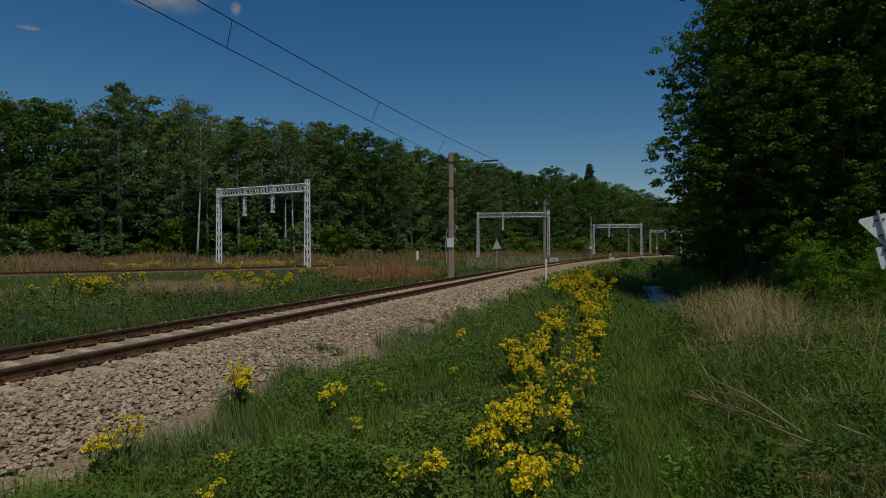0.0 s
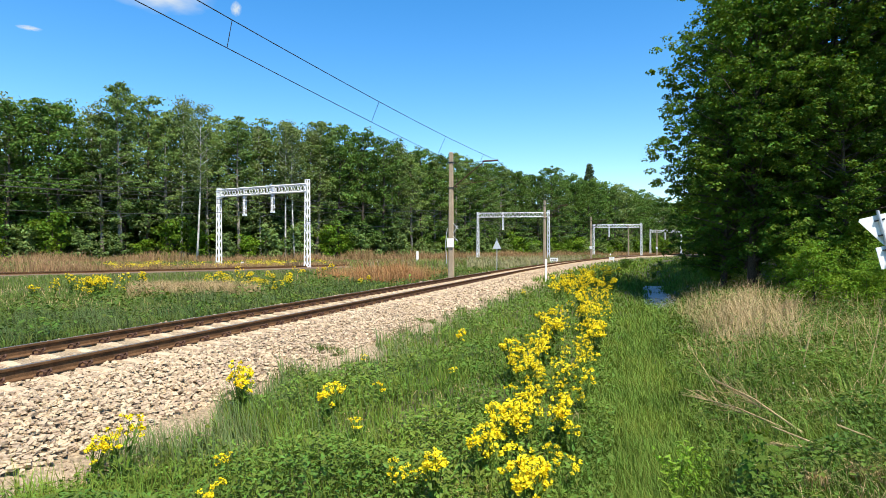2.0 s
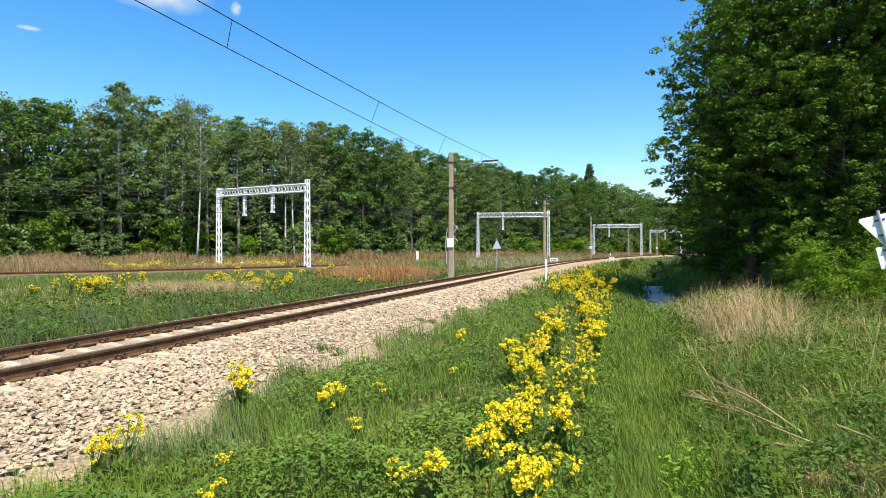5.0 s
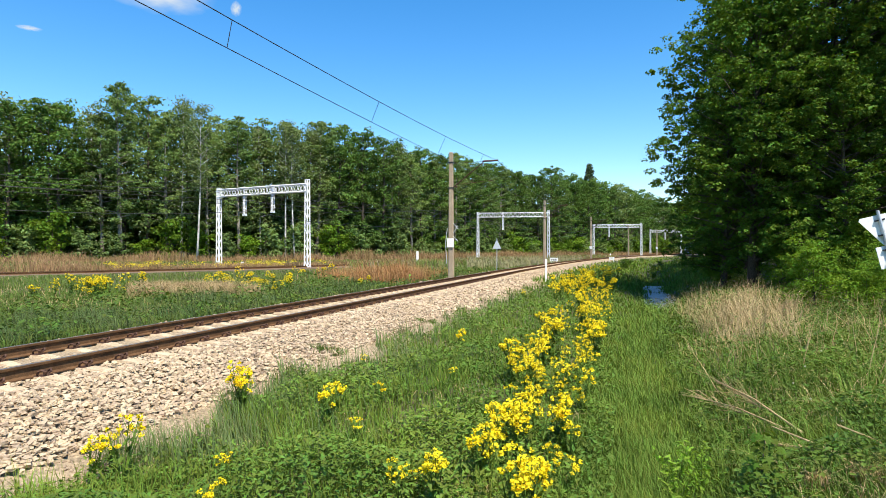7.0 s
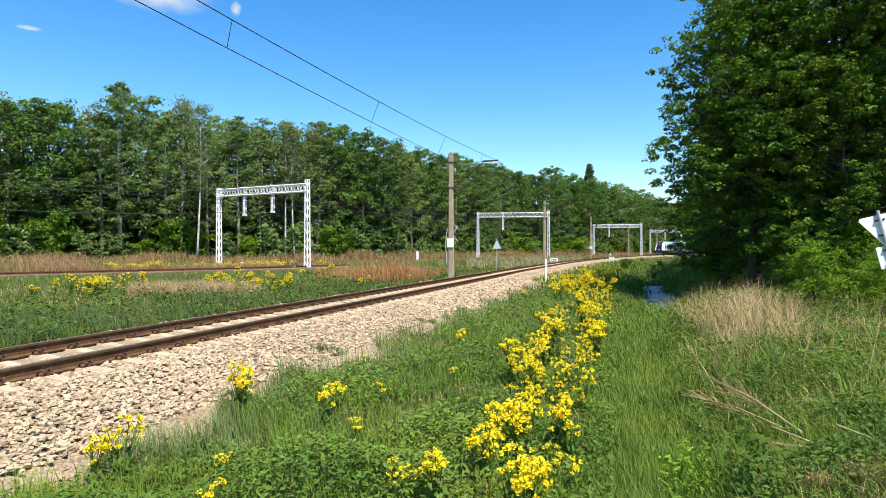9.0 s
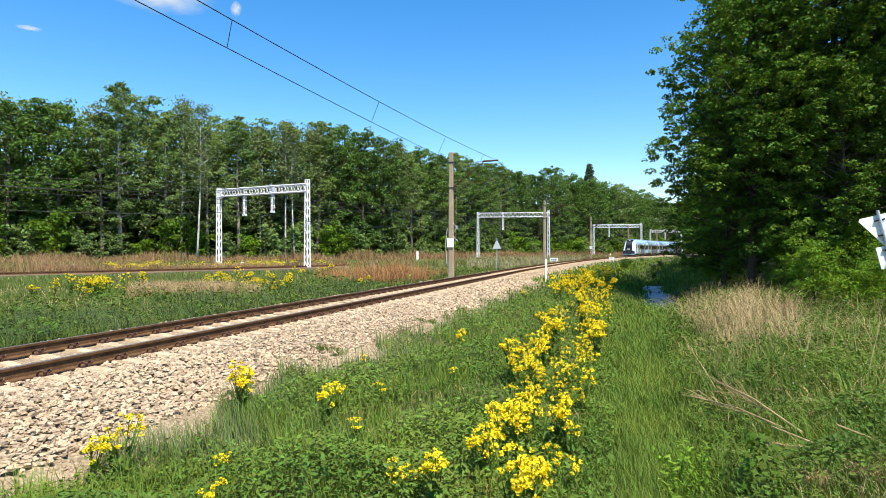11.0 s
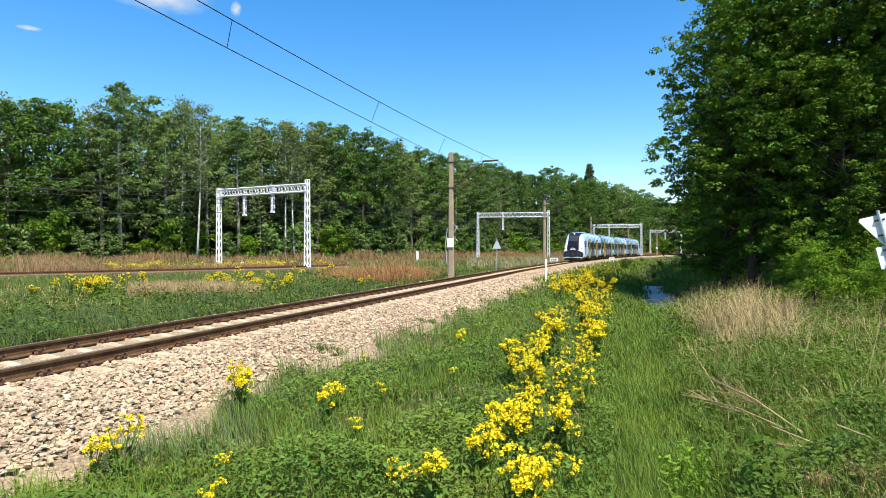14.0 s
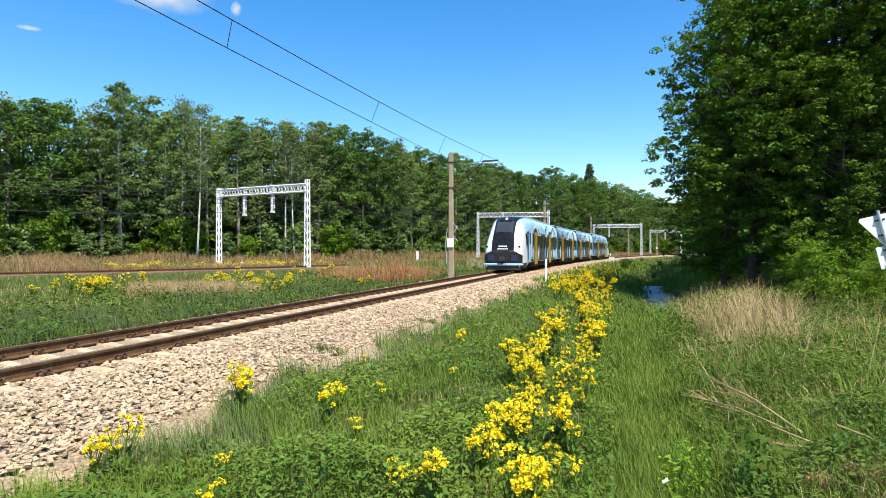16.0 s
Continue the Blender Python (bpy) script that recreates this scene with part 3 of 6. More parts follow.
ALD = "tall leafy alder at the edge of the forest"
protos = [
    make_tree("alder_tree", 21, 3.0, alder_r, 40, 10, 24, 0.26, M_LEAF_ALDER, M_BARK_GREY, ALD, seed=11, csize=0.062, flat=0.42, up=0.35),
    make_tree("alder_tree", 20, 4.0, alder_r, 40, 10, 24, 0.26, M_LEAF_ALDER, M_BARK_GREY, ALD, seed=12, up=0.45, csize=0.062, flat=0.42),
    make_tree("oak_tree", 20.5, 2.0, round_r, 38, 10, 16, 0.35, M_LEAF_DARK, M_BARK, "dark green broad-leaved tree at the forest edge", seed=13, csize=0.07, flat=0.45),
    make_tree("birch_tree", 21, 5.0, birch_r, 32, 6, 26, 0.27, M_LEAF_BIRCH, M_BIRCH, "slender white-barked birch with drooping twigs at the forest edge", seed=14, droop=1.2, up=0.5, csize=0.085, trunk_r=0.14),
    make_tree("alder_tree", 21.5, 4.5, birch_r, 38, 9, 24, 0.26, M_LEAF_ALDER, M_BARK_GREY, ALD, seed=15, up=0.4, csize=0.062, flat=0.42),
]
backs = [
    make_tree("alder_tree", 21, 2.5, alder_r, 24, 5, 16, 0.47, M_LEAF_ALDER, M_BARK, "alder standing deeper in the forest", seed=16, csize=0.12, flat=0.4),
    make_tree("birch_tree", 21, 3.0, birch_r, 22, 4, 20, 0.42, M_LEAF_BIRCH, M_BIRCH, "birch standing deeper in the forest", seed=17, droop=1.0, csize=0.14, trunk_r=0.14),
    make_tree("oak_tree", 20, 2.0, round_r, 24, 5, 16, 0.47, M_LEAF_DARK, M_BARK, "dark tree standing deeper in the forest", seed=18, csize=0.12, flat=0.4),
]
bush_p = [
    make_tree("bush", 4.2, 0.3, lambda k: 1.9 - 0.8 * k, 12, 3, 30, 0.34, M_LEAF_BUSH, M_BARK, "leafy bush at the foot of the forest", "bush", seed=21, csize=0.42),
    make_tree("bush", 3.4, 0.2, lambda k: 1.8 - 0.7 * k, 12, 3, 30, 0.36, M_LEAF_ALDER, M_BARK, "dark leafy bush at the foot of the forest", "bush", seed=22, csize=0.42),
    make_tree("bush", 3.6, 0.2, lambda k: 1.9 - 0.6 * k, 10, 4, 14, 0.42, M_LEAF_DARK, M_BARK, "shaded bush between the forest trunks", "bush", seed=23, csize=0.45),
]
rng = np.random.RandomState(5)
first = set()


def put(src, x, y, k, turn, kz=1.0):
    """The first use moves the model itself, later ones copy it."""
    if src.name not in first:
        first.add(src.name)
        src.matrix_basis = Matrix.LocRotScale((x, y, gz(x, y) - 0.05), Euler((0, 0, turn)), (k, k, k * kz))
        return src
    return place_tree(src, x, y, k, turn, kz)


def stand(src, x, y, k, turn, kz=1.0):
    """Like put(), at the model's true size times k."""
    ob = put(src, x, y, k, turn, kz)
    ob.scale = (k, k, k * kz)
    return ob


for row, (back, step) in enumerate(((2.0, 3.9), (5.5, 3.7), (10.0, 6.0), (15.5, 5.0))):
    for x, y, nx, ny in along(EDGE, step):
        if row >= 2 and x > 12:
            continue
        x, y = x + nx * back + rng.uniform(-1.2, 1.2), y + ny * back + rng.uniform(-1.2, 1.2)
        kind = rng.choice(5, p=(0.30, 0.22, 0.14, 0.16, 0.18))
        if rng.rand() < float(np.interp(x, (-25, -10, 10, 25), (0.05, 0.3, 0.4, 0.8))):
            kind = 2
        k = rng.uniform(0.95, 1.06) * float(np.interp(x, (-60, -40, -25, -15, 0, 15, 30, 60, 90), (1.12, 1.13, 1.13, 1.08, 1.10, 1.11, 1.16, 1.18, 1.09)))
        deep = 2 if rng.rand() < float(np.interp(x, (-25, 0, 25), (0.2, 0.4, 0.85))) else rng.choice(2, p=(0.65, 0.35))
        stand(protos[kind] if row == 0 and x < 48 else backs[deep], x, y, k, rng.uniform(0, 6.28), rng.uniform(0.95, 1.05))
for x, y, nx, ny in along(EDGE, 3.6):
    for back in (7.5,):
        stand(bush_p[2], x + nx * (back + rng.uniform(-2, 2)), y + ny * back, rng.uniform(1.3, 1.9), rng.uniform(0, 6.28), rng.uniform(0.9, 1.3))
    stand(bush_p[2], x + nx * 13, y + ny * 13, rng.uniform(2.4, 3.2), rng.uniform(0, 6.28), rng.uniform(1.0, 1.3))
    back = rng.uniform(-2.4, 1.2)
    stand(bush_p[rng.randint(2)], x + nx * back, y + ny * back, rng.uniform(0.8, 1.35), rng.uniform(0, 6.28), rng.uniform(0.8, 1.2))

pine = make_tree("spruce_tree", 27, 4, lambda k: 0.2 + 6.5 * (1 - k) ** 0.85, 90, 4, 50, 0.36, M_PINE, M_BARK, "dark pointed spruce rising over the forest", seed=31, up=-0.1, csize=0.045)
put(pine, 55.5, 226, 1.30, 0.4)
snag = make_tree("birch_tree", 20, 9.0, lambda k: 0.4 + 2.2 * math.sin(math.pi * k), 30, 4, 22, 0.26, M_LEAF_BIRCH, M_BIRCH, "thin half-bare birch with a white trunk", seed=32, up=0.9, csize=0.09, trunk_r=0.13)
stand(snag, -34.5, 85.0, 1.10, 0.7)
stand(snag, -25.2, 97.0, 1.12, 2.1)
stand(snag, -24.0, 98.0, 1.08, 4.0)

# ---- the trees on the right bank ----
oak_a = make_tree("oak_tree", 19, 1.6, lambda k: 1.2 + 6.0 * math.sin(math.pi * min(1, 0.2 + 0.75 * k)) ** 0.7, 96, 13, 40, 0.21, M_LEAF_OAK, M_BARK,
                  "large dense oak beside the ditch", seed=41, csize=0.056, flat=0.5, trunk_r=0.3)
put(oak_a, 19.05, 30.5, 1.0, 0.3)
put(oak_a, 14.8, 29.0, 0.72, 2.9)
put(oak_a, 22.4, 40.0, 0.92, 5.2)
put(oak_a, 14.1, 30.5, 0.46, 1.1)
put(oak_a, 17.2, 25.6, 0.5, 4.4)
put(oak_a, 22.3, 25.5, 0.95, 2.4)
oak_b = make_tree("oak_tree", 17, 1.0, lambda k: 1.0 + 5.0 * math.sin(math.pi * min(1, 0.2 + 0.75 * k)) ** 0.7, 34, 6, 14, 0.58, M_LEAF_OAK, M_BARK,
                  "dense dark oak in the row along the track", seed=42, csize=0.095, flat=0.45, trunk_r=0.26)
# most past y = 45 are hidden, added to shade the ditch bank
for x, y in ((27.5, 28.0), (27.0, 36.0), (24.0, 33.5), (31.0, 33.0), (31.0, 40.0), (20.5, 36.5), (25.0, 48.0), (29.0, 60.0), (33.5, 50.0), (27.0, 54.0), (33.0, 70.0)):
    put(oak_b, x, y, 0.95, rng.uniform(0, 6.28))
for s in (203, 214, 226, 239, 252, 266):
    x, y, _ = track(s, 7.6)
    put(oak_b, x, y, 0.85, rng.uniform(0, 6.28))
# unseen oaks behind the row, added to keep skylight off the ditch
for y in (44, 58, 72, 88, 104):
    put(oak_b, 0.395 * y + 14.5, y, 1.05, rng.uniform(0, 6.28))
for y in (56, 65, 75, 86, 97, 110, 122, 136, 150, 170, 190, 208, 225, 240, 258, 278, 300, 325):
    put(oak_b, 0.395 * y + 6.0 + rng.uniform(-0.5, 1.0), y, rng.uniform(0.85, 1.05), rng.uniform(0, 6.28))
    if y in (65, 86, 110):
        put(oak_b, 0.395 * y + 14.0, y + 4, rng.uniform(0.95, 1.15), rng.uniform(0, 6.28))
shrub = make_tree("bush", 4.0, 0.15, lambda k: 2.2 - 0.9 * k, 28, 4, 50, 0.16, M_LEAF_BUSH, M_BARK, "bright green leafy bush on the bank under the oaks", "bush", seed=43, csize=0.26)
dark_bush = make_tree("bush", 3.4, 0.2, lambda k: 1.8 - 0.7 * k, 20, 3, 40, 0.22, M_LEAF_OAK, M_BARK, "dark leafy bush deepening the shade on the ditch bank", "bush", seed=44, csize=0.36)
for x, y, k in ((11.4, 18.6, 0.5), (12.6, 18.0, 0.65), (13.9, 19.0, 0.8), (12.2, 15.6, 0.6), (13.4, 22.0, 0.75), (15.2, 20.5, 1.0), (14.2, 17.0, 0.9), (16.5, 24.5, 1.1), (11.6, 14.2, 0.45), (15.0, 27.0, 1.0), (17.5, 25.0, 1.5), (14.2, 31.0, 0.9)):
    put(shrub, x, y, k, rng.uniform(0, 6.28))
# few bushes grow here; more are added to darken the shaded bank
for s, u, k in ((70, 7.6, 0.5), (80, 8.2, 0.6), (92, 7.0, 0.6), (106, 6.2, 0.55), (76, 10.5, 0.8), (92, 11, 0.9), (120, 6.5, 0.7), (62, 10.5, 0.6)):
    x, y, _ = track(s, u)
    put(dark_bush, x, y, k * 0.75, rng.uniform(0, 6.28))


# ---- the train ----
M_TR_BLUE = mat("train_light_blue", (0.20, 0.42, 0.66), 0.3, (0.38, 0.58, 0.74), 0.6, 6, 0.05, coords="obj", spec=0.3)
M_TR_WHITE = mat("train_white", (0.70, 0.75, 0.80), 0.3, (0.62, 0.70, 0.77), 1, 10, 0.04, coords="obj", spec=0.5)
M_TR_NAVY = mat("train_navy", (0.014, 0.026, 0.085), 0.3, (0.03, 0.035, 0.07), 0.8, 10, 0.1, coords="obj", spec=0.3)
M_TR_DEEP = mat("train_deep_blue", (0.03, 0.10, 0.30), 0.3, (0.04, 0.13, 0.36), 1, 10, 0.1, coords="obj", spec=0.4)
M_TR_BROWN = mat("train_dusky_paint", (0.10, 0.07, 0.08), 0.4, (0.16, 0.12, 0.10), 2, 10, 0.1, coords="obj")
M_TR_YELLOW = mat("train_yellow", (0.43, 0.30, 0.04), 0.4, (0.36, 0.25, 0.035), 2, 12, 0.08, coords="obj", spec=0.4)
M_TR_GLASS = mat("train_dark_glass", (0.010, 0.011, 0.014), 0.12, (0.016, 0.016, 0.02), 1, 10, 0.1, coords="obj", spec=0.22)
M_TR_UNDER = mat("train_underframe", (0.03, 0.03, 0.032), 0.8, (0.05, 0.045, 0.04), 2, 20, 0.3, coords="obj")
M_TR_ROOF = mat("train_roof_grey", (0.20, 0.25, 0.32), 0.6, (0.15, 0.19, 0.26), 1, 10, 0.15, coords="obj")
M_RED = mat("red_lens", (0.5, 0.03, 0.04), 0.25, (0.45, 0.03, 0.04), 1, 10, 0.05, coords="obj")
M_TR_SCREEN = mat("windscreen_glass", (0.03, 0.034, 0.04), 0.06, (0.04, 0.045, 0.05), 1, 10, 0.1, coords="obj", spec=0.6)
M_LAMP = mat("headlight", (0.9, 0.85, 0.7), 0.2, (0.9, 0.85, 0.7), 1, 10, 0.02, coords="obj")
M_LAMP.node_tree.nodes["Principled BSDF"].inputs["Emission Color"].default_value = (1, 0.8, 0.5, 1)
M_LAMP.node_tree.nodes["Principled BSDF"].inputs["Emission Strength"].default_value = 0.5


def ring(hw, zb, zt, n=22, p=4.0, tum=0.0):
    """Half-open body section, from the left sill over the roof to the right sill; tum: how far it narrows upwards."""
    out = []
    zm = zb + 0.55 * (zt - zb)

    def lean(z):
        return 1.0 - tum * max(0.0, (z - 0.9) / 3.0)
    for i in range(n + 1):
        w = math.pi * (1 - i / n)
        c, s = math.cos(w), math.sin(w)
        z = zm + (zt - zm) * abs(s) ** (2 / p)
        x = hw * lean(z) * math.copysign(abs(c) ** (2 / p), c)
        out.append((x, z))
    return [(-hw * 0.94, zb), (-hw, zb + 0.35)] + out + [(hw, zb + 0.35), (hw * 0.94, zb)]


# rows of the nose: distance from the tip, half width, bottom, top, squareness of the section, narrowing
NOSE = [(0.0, 1.16, 0.34, 1.45, 3.2, 0.10), (0.08, 1.26, 0.26, 1.82, 3.0, 0.22), (0.24, 1.33, 0.22, 2.22, 2.9, 0.28), (0.5, 1.38, 0.20, 2.70, 2.8, 0.30),
        (0.84, 1.40, 0.20, 3.16, 2.8, 0.29), (1.28, 1.42, 0.20, 3.55, 2.9, 0.25), (1.8, 1.42, 0.26, 3.79, 3.1, 0.18), (2.5, 1.42, 0.44, 3.90, 3.5, 0.10),
        (3.4, 1.42, 0.58, 3.93, 4.0, 0.03), (4.2, 1.42, 0.58, 3.93, 4.0, 0.0)]


def loft(rows, grow=0.0, lo=0, hi=None):
    """Skin over rows of the nose's kind; lo..hi: which of the section's points."""
    v, f = [], []
    for y, hw, zb, zt, p, tum in rows:
        pts = ring(hw + grow, zb, zt + grow, p=p, tum=tum)[lo:hi]
        v += [(x, y, z) for x, z in pts]
    n = len(ring(1, 0, 1)[lo:hi])
    for i in range(len(rows) - 1):
        for j in range(n - 1):
            f.append((i * n + j, i * n + j + 1, i * n + n + j + 1, i * n + n + j))
    return v, f, n


def ribbon(x, pts, widths, lip=0.012):
    """A painted foil band on the car's side: a thin curved strip through places (y, z)."""
    b = Build()
    v = []
    m = len(pts)
    for i, ((y, z), w) in enumerate(zip(pts, widths)):
        y0, z0 = pts[max(i - 1, 0)]
        y1, z1 = pts[min(i + 1, m - 1)]
        L = math.hypot(y1 - y0, z1 - z0) or 1.0
        ny, nz = -(z1 - z0) / L, (y1 - y0) / L
        v += [(x, y + ny * w / 2, z + nz * w / 2), (x, y - ny * w / 2, z - nz * w / 2),
              (x - math.copysign(lip, x), y - ny * w / 2, z - nz * w / 2), (x - math.copysign(lip, x), y + ny * w / 2, z + nz * w / 2)]
    f = [(0, 1, 2, 3)] + [(i * 4 + j, i * 4 + (j + 1) % 4, i * 4 + 4 + (j + 1) % 4, i * 4 + 4 + j) for i in range(m - 1) for j in range(4)]
    f.append(tuple(4 * m - 4 + j for j in (3, 2, 1, 0)))
    return b.add(v, f)


def carriage(length, nose, tail, parent, name="carriage", turn=0):
    """One section, its front at y = 0 and its rear at y = length; nose or tail: it ends in a cab."""
    plain = [(1.42, 0.58, 3.93, 4.0, 0.0)]
    rows = list(NOSE) if nose else [(0.25, *plain[0])]
    rows += [(length - r[0], *r[1:]) for r in reversed(NOSE)] if tail else [(length - 0.25, *plain[0])]
    v, f, n = loft(rows)
    f.append(tuple(range(n)))
    f.append(tuple(len(v) - n + j for j in reversed(range(n))))
    f += [(i * n + n - 1, i * n, i * n + n, i * n + n + n - 1) for i in range(len(rows) - 1)]
    me = mesh_of(name, v, f, M_TR_BLUE)
    me.materials.append(M_TR_WHITE)
    me.materials.append(M_TR_UNDER)
    me.materials.append(M_TR_ROOF)
    me.shade_smooth()
    for pl in me.polygons:
        c = pl.center
        d = c.y if nose else length - c.y if tail else 99
        if d < 1.75:
            pl.material_index = 2 if c.z < 0.44 else 1
        elif c.z > 3.80:
            pl.material_index = 3
    body = part(name, me, None, parent)
    rs = np.random.RandomState(300 + turn)
    y0, y1 = (4.3 if nose else 0.75), (length - (4.3 if tail else 0.75))
    span = y1 - y0
    doors = (y0 + span * (0.10 if nose else 0.2), y0 + span * (0.90 if tail else 0.66 if nose else 0.78))
    if tail:
        doors = (y0 + span * 0.34, y0 + span * 0.9)
    for sx in (-1, 1):
        x = sx * 1.425
        edges = [y0 - 0.2] + [e for d in doors for e in (d - 0.74, d + 0.74)] + [y1 + 0.2]
        for d in doors:
            part("door_portal", Build().box((x - sx * 0.006, d, 1.72), (0.03, 1.62, 2.74), chamfer=0.01), M_TR_NAVY, body, "dark blue door surround")
            for k in (-1, 1):
                b = Build().box((x + sx * 0.012, d + k * 0.335, 1.62), (0.05, 0.62, 2.46), chamfer=0.01)
                door = part("door", b, M_TR_YELLOW, body, "yellow sliding door")
                part("door_window", Build().box((x + sx * 0.034, d + k * 0.325, 2.02), (0.02, 0.30, 1.25), chamfer=0.004), M_TR_GLASS, door)
        for k in range(3):
            a, c = edges[2 * k], edges[2 * k + 1]
            if c - a < 0.9:
                continue
            if k == 1:
                part("livery_panel", Build().box((x * 0.999, (a + c) / 2, 1.72), (0.02, c - a - 0.12, 2.2), chamfer=0.004), M_TR_NAVY, body, "navy blue livery panel")
            else:
                part("window_band", Build().box((x * 0.999, (a + c) / 2, 2.12), (0.02, c - a - 0.1, 1.2), chamfer=0.004), M_TR_NAVY, body, "dark window band")
            nwin = max(1, round((c - a) / 1.7))
            w = (c - a) / nwin
            for i in range(nwin):
                part("window", Build().box((x + sx * 0.004, a + w * (i + 0.5), 2.1), (0.03, w - 0.24, 1.0), chamfer=0.006), M_TR_GLASS, body)
                if k == 1 or i % 2 == 0:
                    yc = a + w * (i + 0.5) + rs.uniform(-0.2, 0.2)
                    part("livery_patch", ribbon(sx * 1.452, [(yc - 0.18, 0.75), (yc - 0.05, 1.15), (yc + 0.1, 1.5), (yc + 0.05, 1.85)],
                                                [0.34, 0.42, 0.30, 0.12]), (M_TR_BLUE, M_TR_WHITE, M_TR_BROWN)[(i + k + turn) % 3], body, "painted shape of the livery")
        # white bands of the livery that wave along the window heads
        for k in range(3):
            a = y0 + span * (0.02 + 0.33 * k)
            ph = k * 1.9 + turn
            pts = [(a + i * span * 0.024, 2.92 + 0.34 * math.sin(i * 0.55 + ph)) for i in range(12)]
            part("livery_stripe", ribbon(sx * 1.437, pts, [0.05 + 0.22 * math.sin(math.pi * (i + 0.5) / 12) for i in range(12)]), M_TR_WHITE, body, "white wave of the livery")
            pts = [(a + 0.3 + i * span * 0.018, 3.0 - 0.55 * math.sin(i * 0.42 + ph * 0.7)) for i in range(9)]
            part("livery_stripe", ribbon(sx * 1.444, pts, [0.03 + 0.16 * math.sin(math.pi * (i + 0.5) / 9) for i in range(9)]), M_TR_NAVY, body, "navy blue wave of the livery")
        part("sill_stripe", Build().box((x * 0.997, length / 2, 0.70), (0.03, span * 0.98, 0.12), chamfer=0.006), M_TR_NAVY, body, "dark sill stripe")
        if nose or tail:
            g = (lambda y: y) if nose else (lambda y: length - y)
            cab = part("cab_door", Build().box((sx * 1.424, g(2.95), 1.72), (0.03, 0.7, 2.3), chamfer=0.01), M_TR_BLUE, body, "light blue cab door")
            part("cab_door_window", Build().box((sx * 1.436, g(2.95), 2.3), (0.02, 0.42, 0.8), chamfer=0.006), M_TR_GLASS, cab)
            part("livery_stripe", ribbon(sx * 1.432, [(g(2.3), 0.8), (g(2.2), 1.3), (g(2.25), 1.9), (g(2.5), 2.5), (g(2.6), 2.9)], [0.1, 0.2, 0.24, 0.18, 0.06]), M_TR_DEEP, body, "deep blue livery stripe")
            part("livery_stripe", ribbon(sx * 1.432, [(g(3.5), 0.8), (g(3.55), 1.5), (g(3.7), 2.2), (g(3.9), 2.9)], [0.12, 0.3, 0.26, 0.08]), M_TR_WHITE, body, "white livery stripe")
    part("skirt", Build().box((0, length / 2, 0.44), (2.5, length - (9.0 if nose or tail else 5.6), 0.5), chamfer=0.05), M_TR_UNDER, body)
    for y in ((3.6, length - 0.2) if nose else (0.2, length - 3.6) if tail else (0.2, length - 0.2)):
        b = Build().box((0, y, 0.44), (1.3, 2.4, 0.3), chamfer=0.06)
        for sx in (-1, 1):
            b.box((sx * 1.0, y, 0.46), (0.16, 2.7, 0.24), chamfer=0.03)
            b.box((sx * 1.0, y, 0.70), (0.2, 0.6, 0.3), chamfer=0.05)
        bogie = part("bogie", b, M_TR_UNDER, body)
        for dy in (-1.0, 1.0):
            for sx in (-1, 1):
                part("wheel", Build().tube([(sx * 0.70, y + dy, 0.43), (sx * 0.84, y + dy, 0.43)], 0.43, 16), M_RUST, bogie)
    ra, rb = (3.6 if nose else 0.8), (length - (3.6 if tail else 0.8))
    for k in range(3):
        w = (rb - ra) / 3
        part("roof_unit", Build().box((0, ra + w * (k + 0.5), 3.97), (1.7, w - 0.5, 0.14), taper=0.9, chamfer=0.12), M_TR_ROOF, body)
    if not tail:
        g = Build()
        for i in range(6):
            g.box((0, length - 0.22 + i * 0.09, 2.15), (2.52 if i % 2 else 2.36, 0.07, 3.4), chamfer=0.2)
        part("gangway", g, M_TR_UNDER, body, "dark folded gangway bellows")
    for end, on in ((0, nose), (1, tail)):
        if not on:
            continue
        flip = (lambda y: length - y) if end else (lambda y: y)

        def skin(a, b, grow, lo, hi):
            v, f, n = loft(NOSE[a:b], grow, lo, hi)
            return mesh_of("skin", [(x, flip(y - grow), z) for x, y, z in v], f, None, True)
        me = skin(0, 9, 0.012, 9, 18)
        me.materials.append(M_TR_GLASS)
        mask = part("windscreen_mask", me, None, body, "glossy black mask round the raked windscreen")
        me = skin(3, 6, 0.026, 10, 17)
        me.materials.append(M_TR_SCREEN)
        part("windscreen", me, None, mask, "dark reflecting windscreen glass")
        part("destination_display", Build().box((0, flip(1.16), 3.50), (0.9, 0.05, 0.16), chamfer=0.01), M_BLACK, mask)
        # lower mask wrapped round the whole front
        cols = [(-1.345, 0.27, 1.02), (-1.30, 0.10, 1.12), (-1.20, -0.02, 1.20), (-0.95, -0.05, 1.27), (-0.6, -0.065, 1.30), (-0.2, -0.075, 1.31)]
        cols += [(-x, y, z) for x, y, z in reversed(cols)]
        b, m = Build(), len(cols)
        v = [(x, flip(y + d), z) for d in (0.0, 0.30) for zz in (0, 1) for x, y, zt in cols for z in ((zt if zz else 0.50),)]
        f = []
        for i in range(m - 1):
            f += [(i, i + 1, m + i + 1, m + i), (3 * m + i, 3 * m + i + 1, 2 * m + i + 1, 2 * m + i),
                  (m + i, m + i + 1, 3 * m + i + 1, 3 * m + i), (i + 1, i, 2 * m + i, 2 * m + i + 1)]
        b.add(v, f)
        part("front_mask", b, M_BLACK, body, "black front mask")
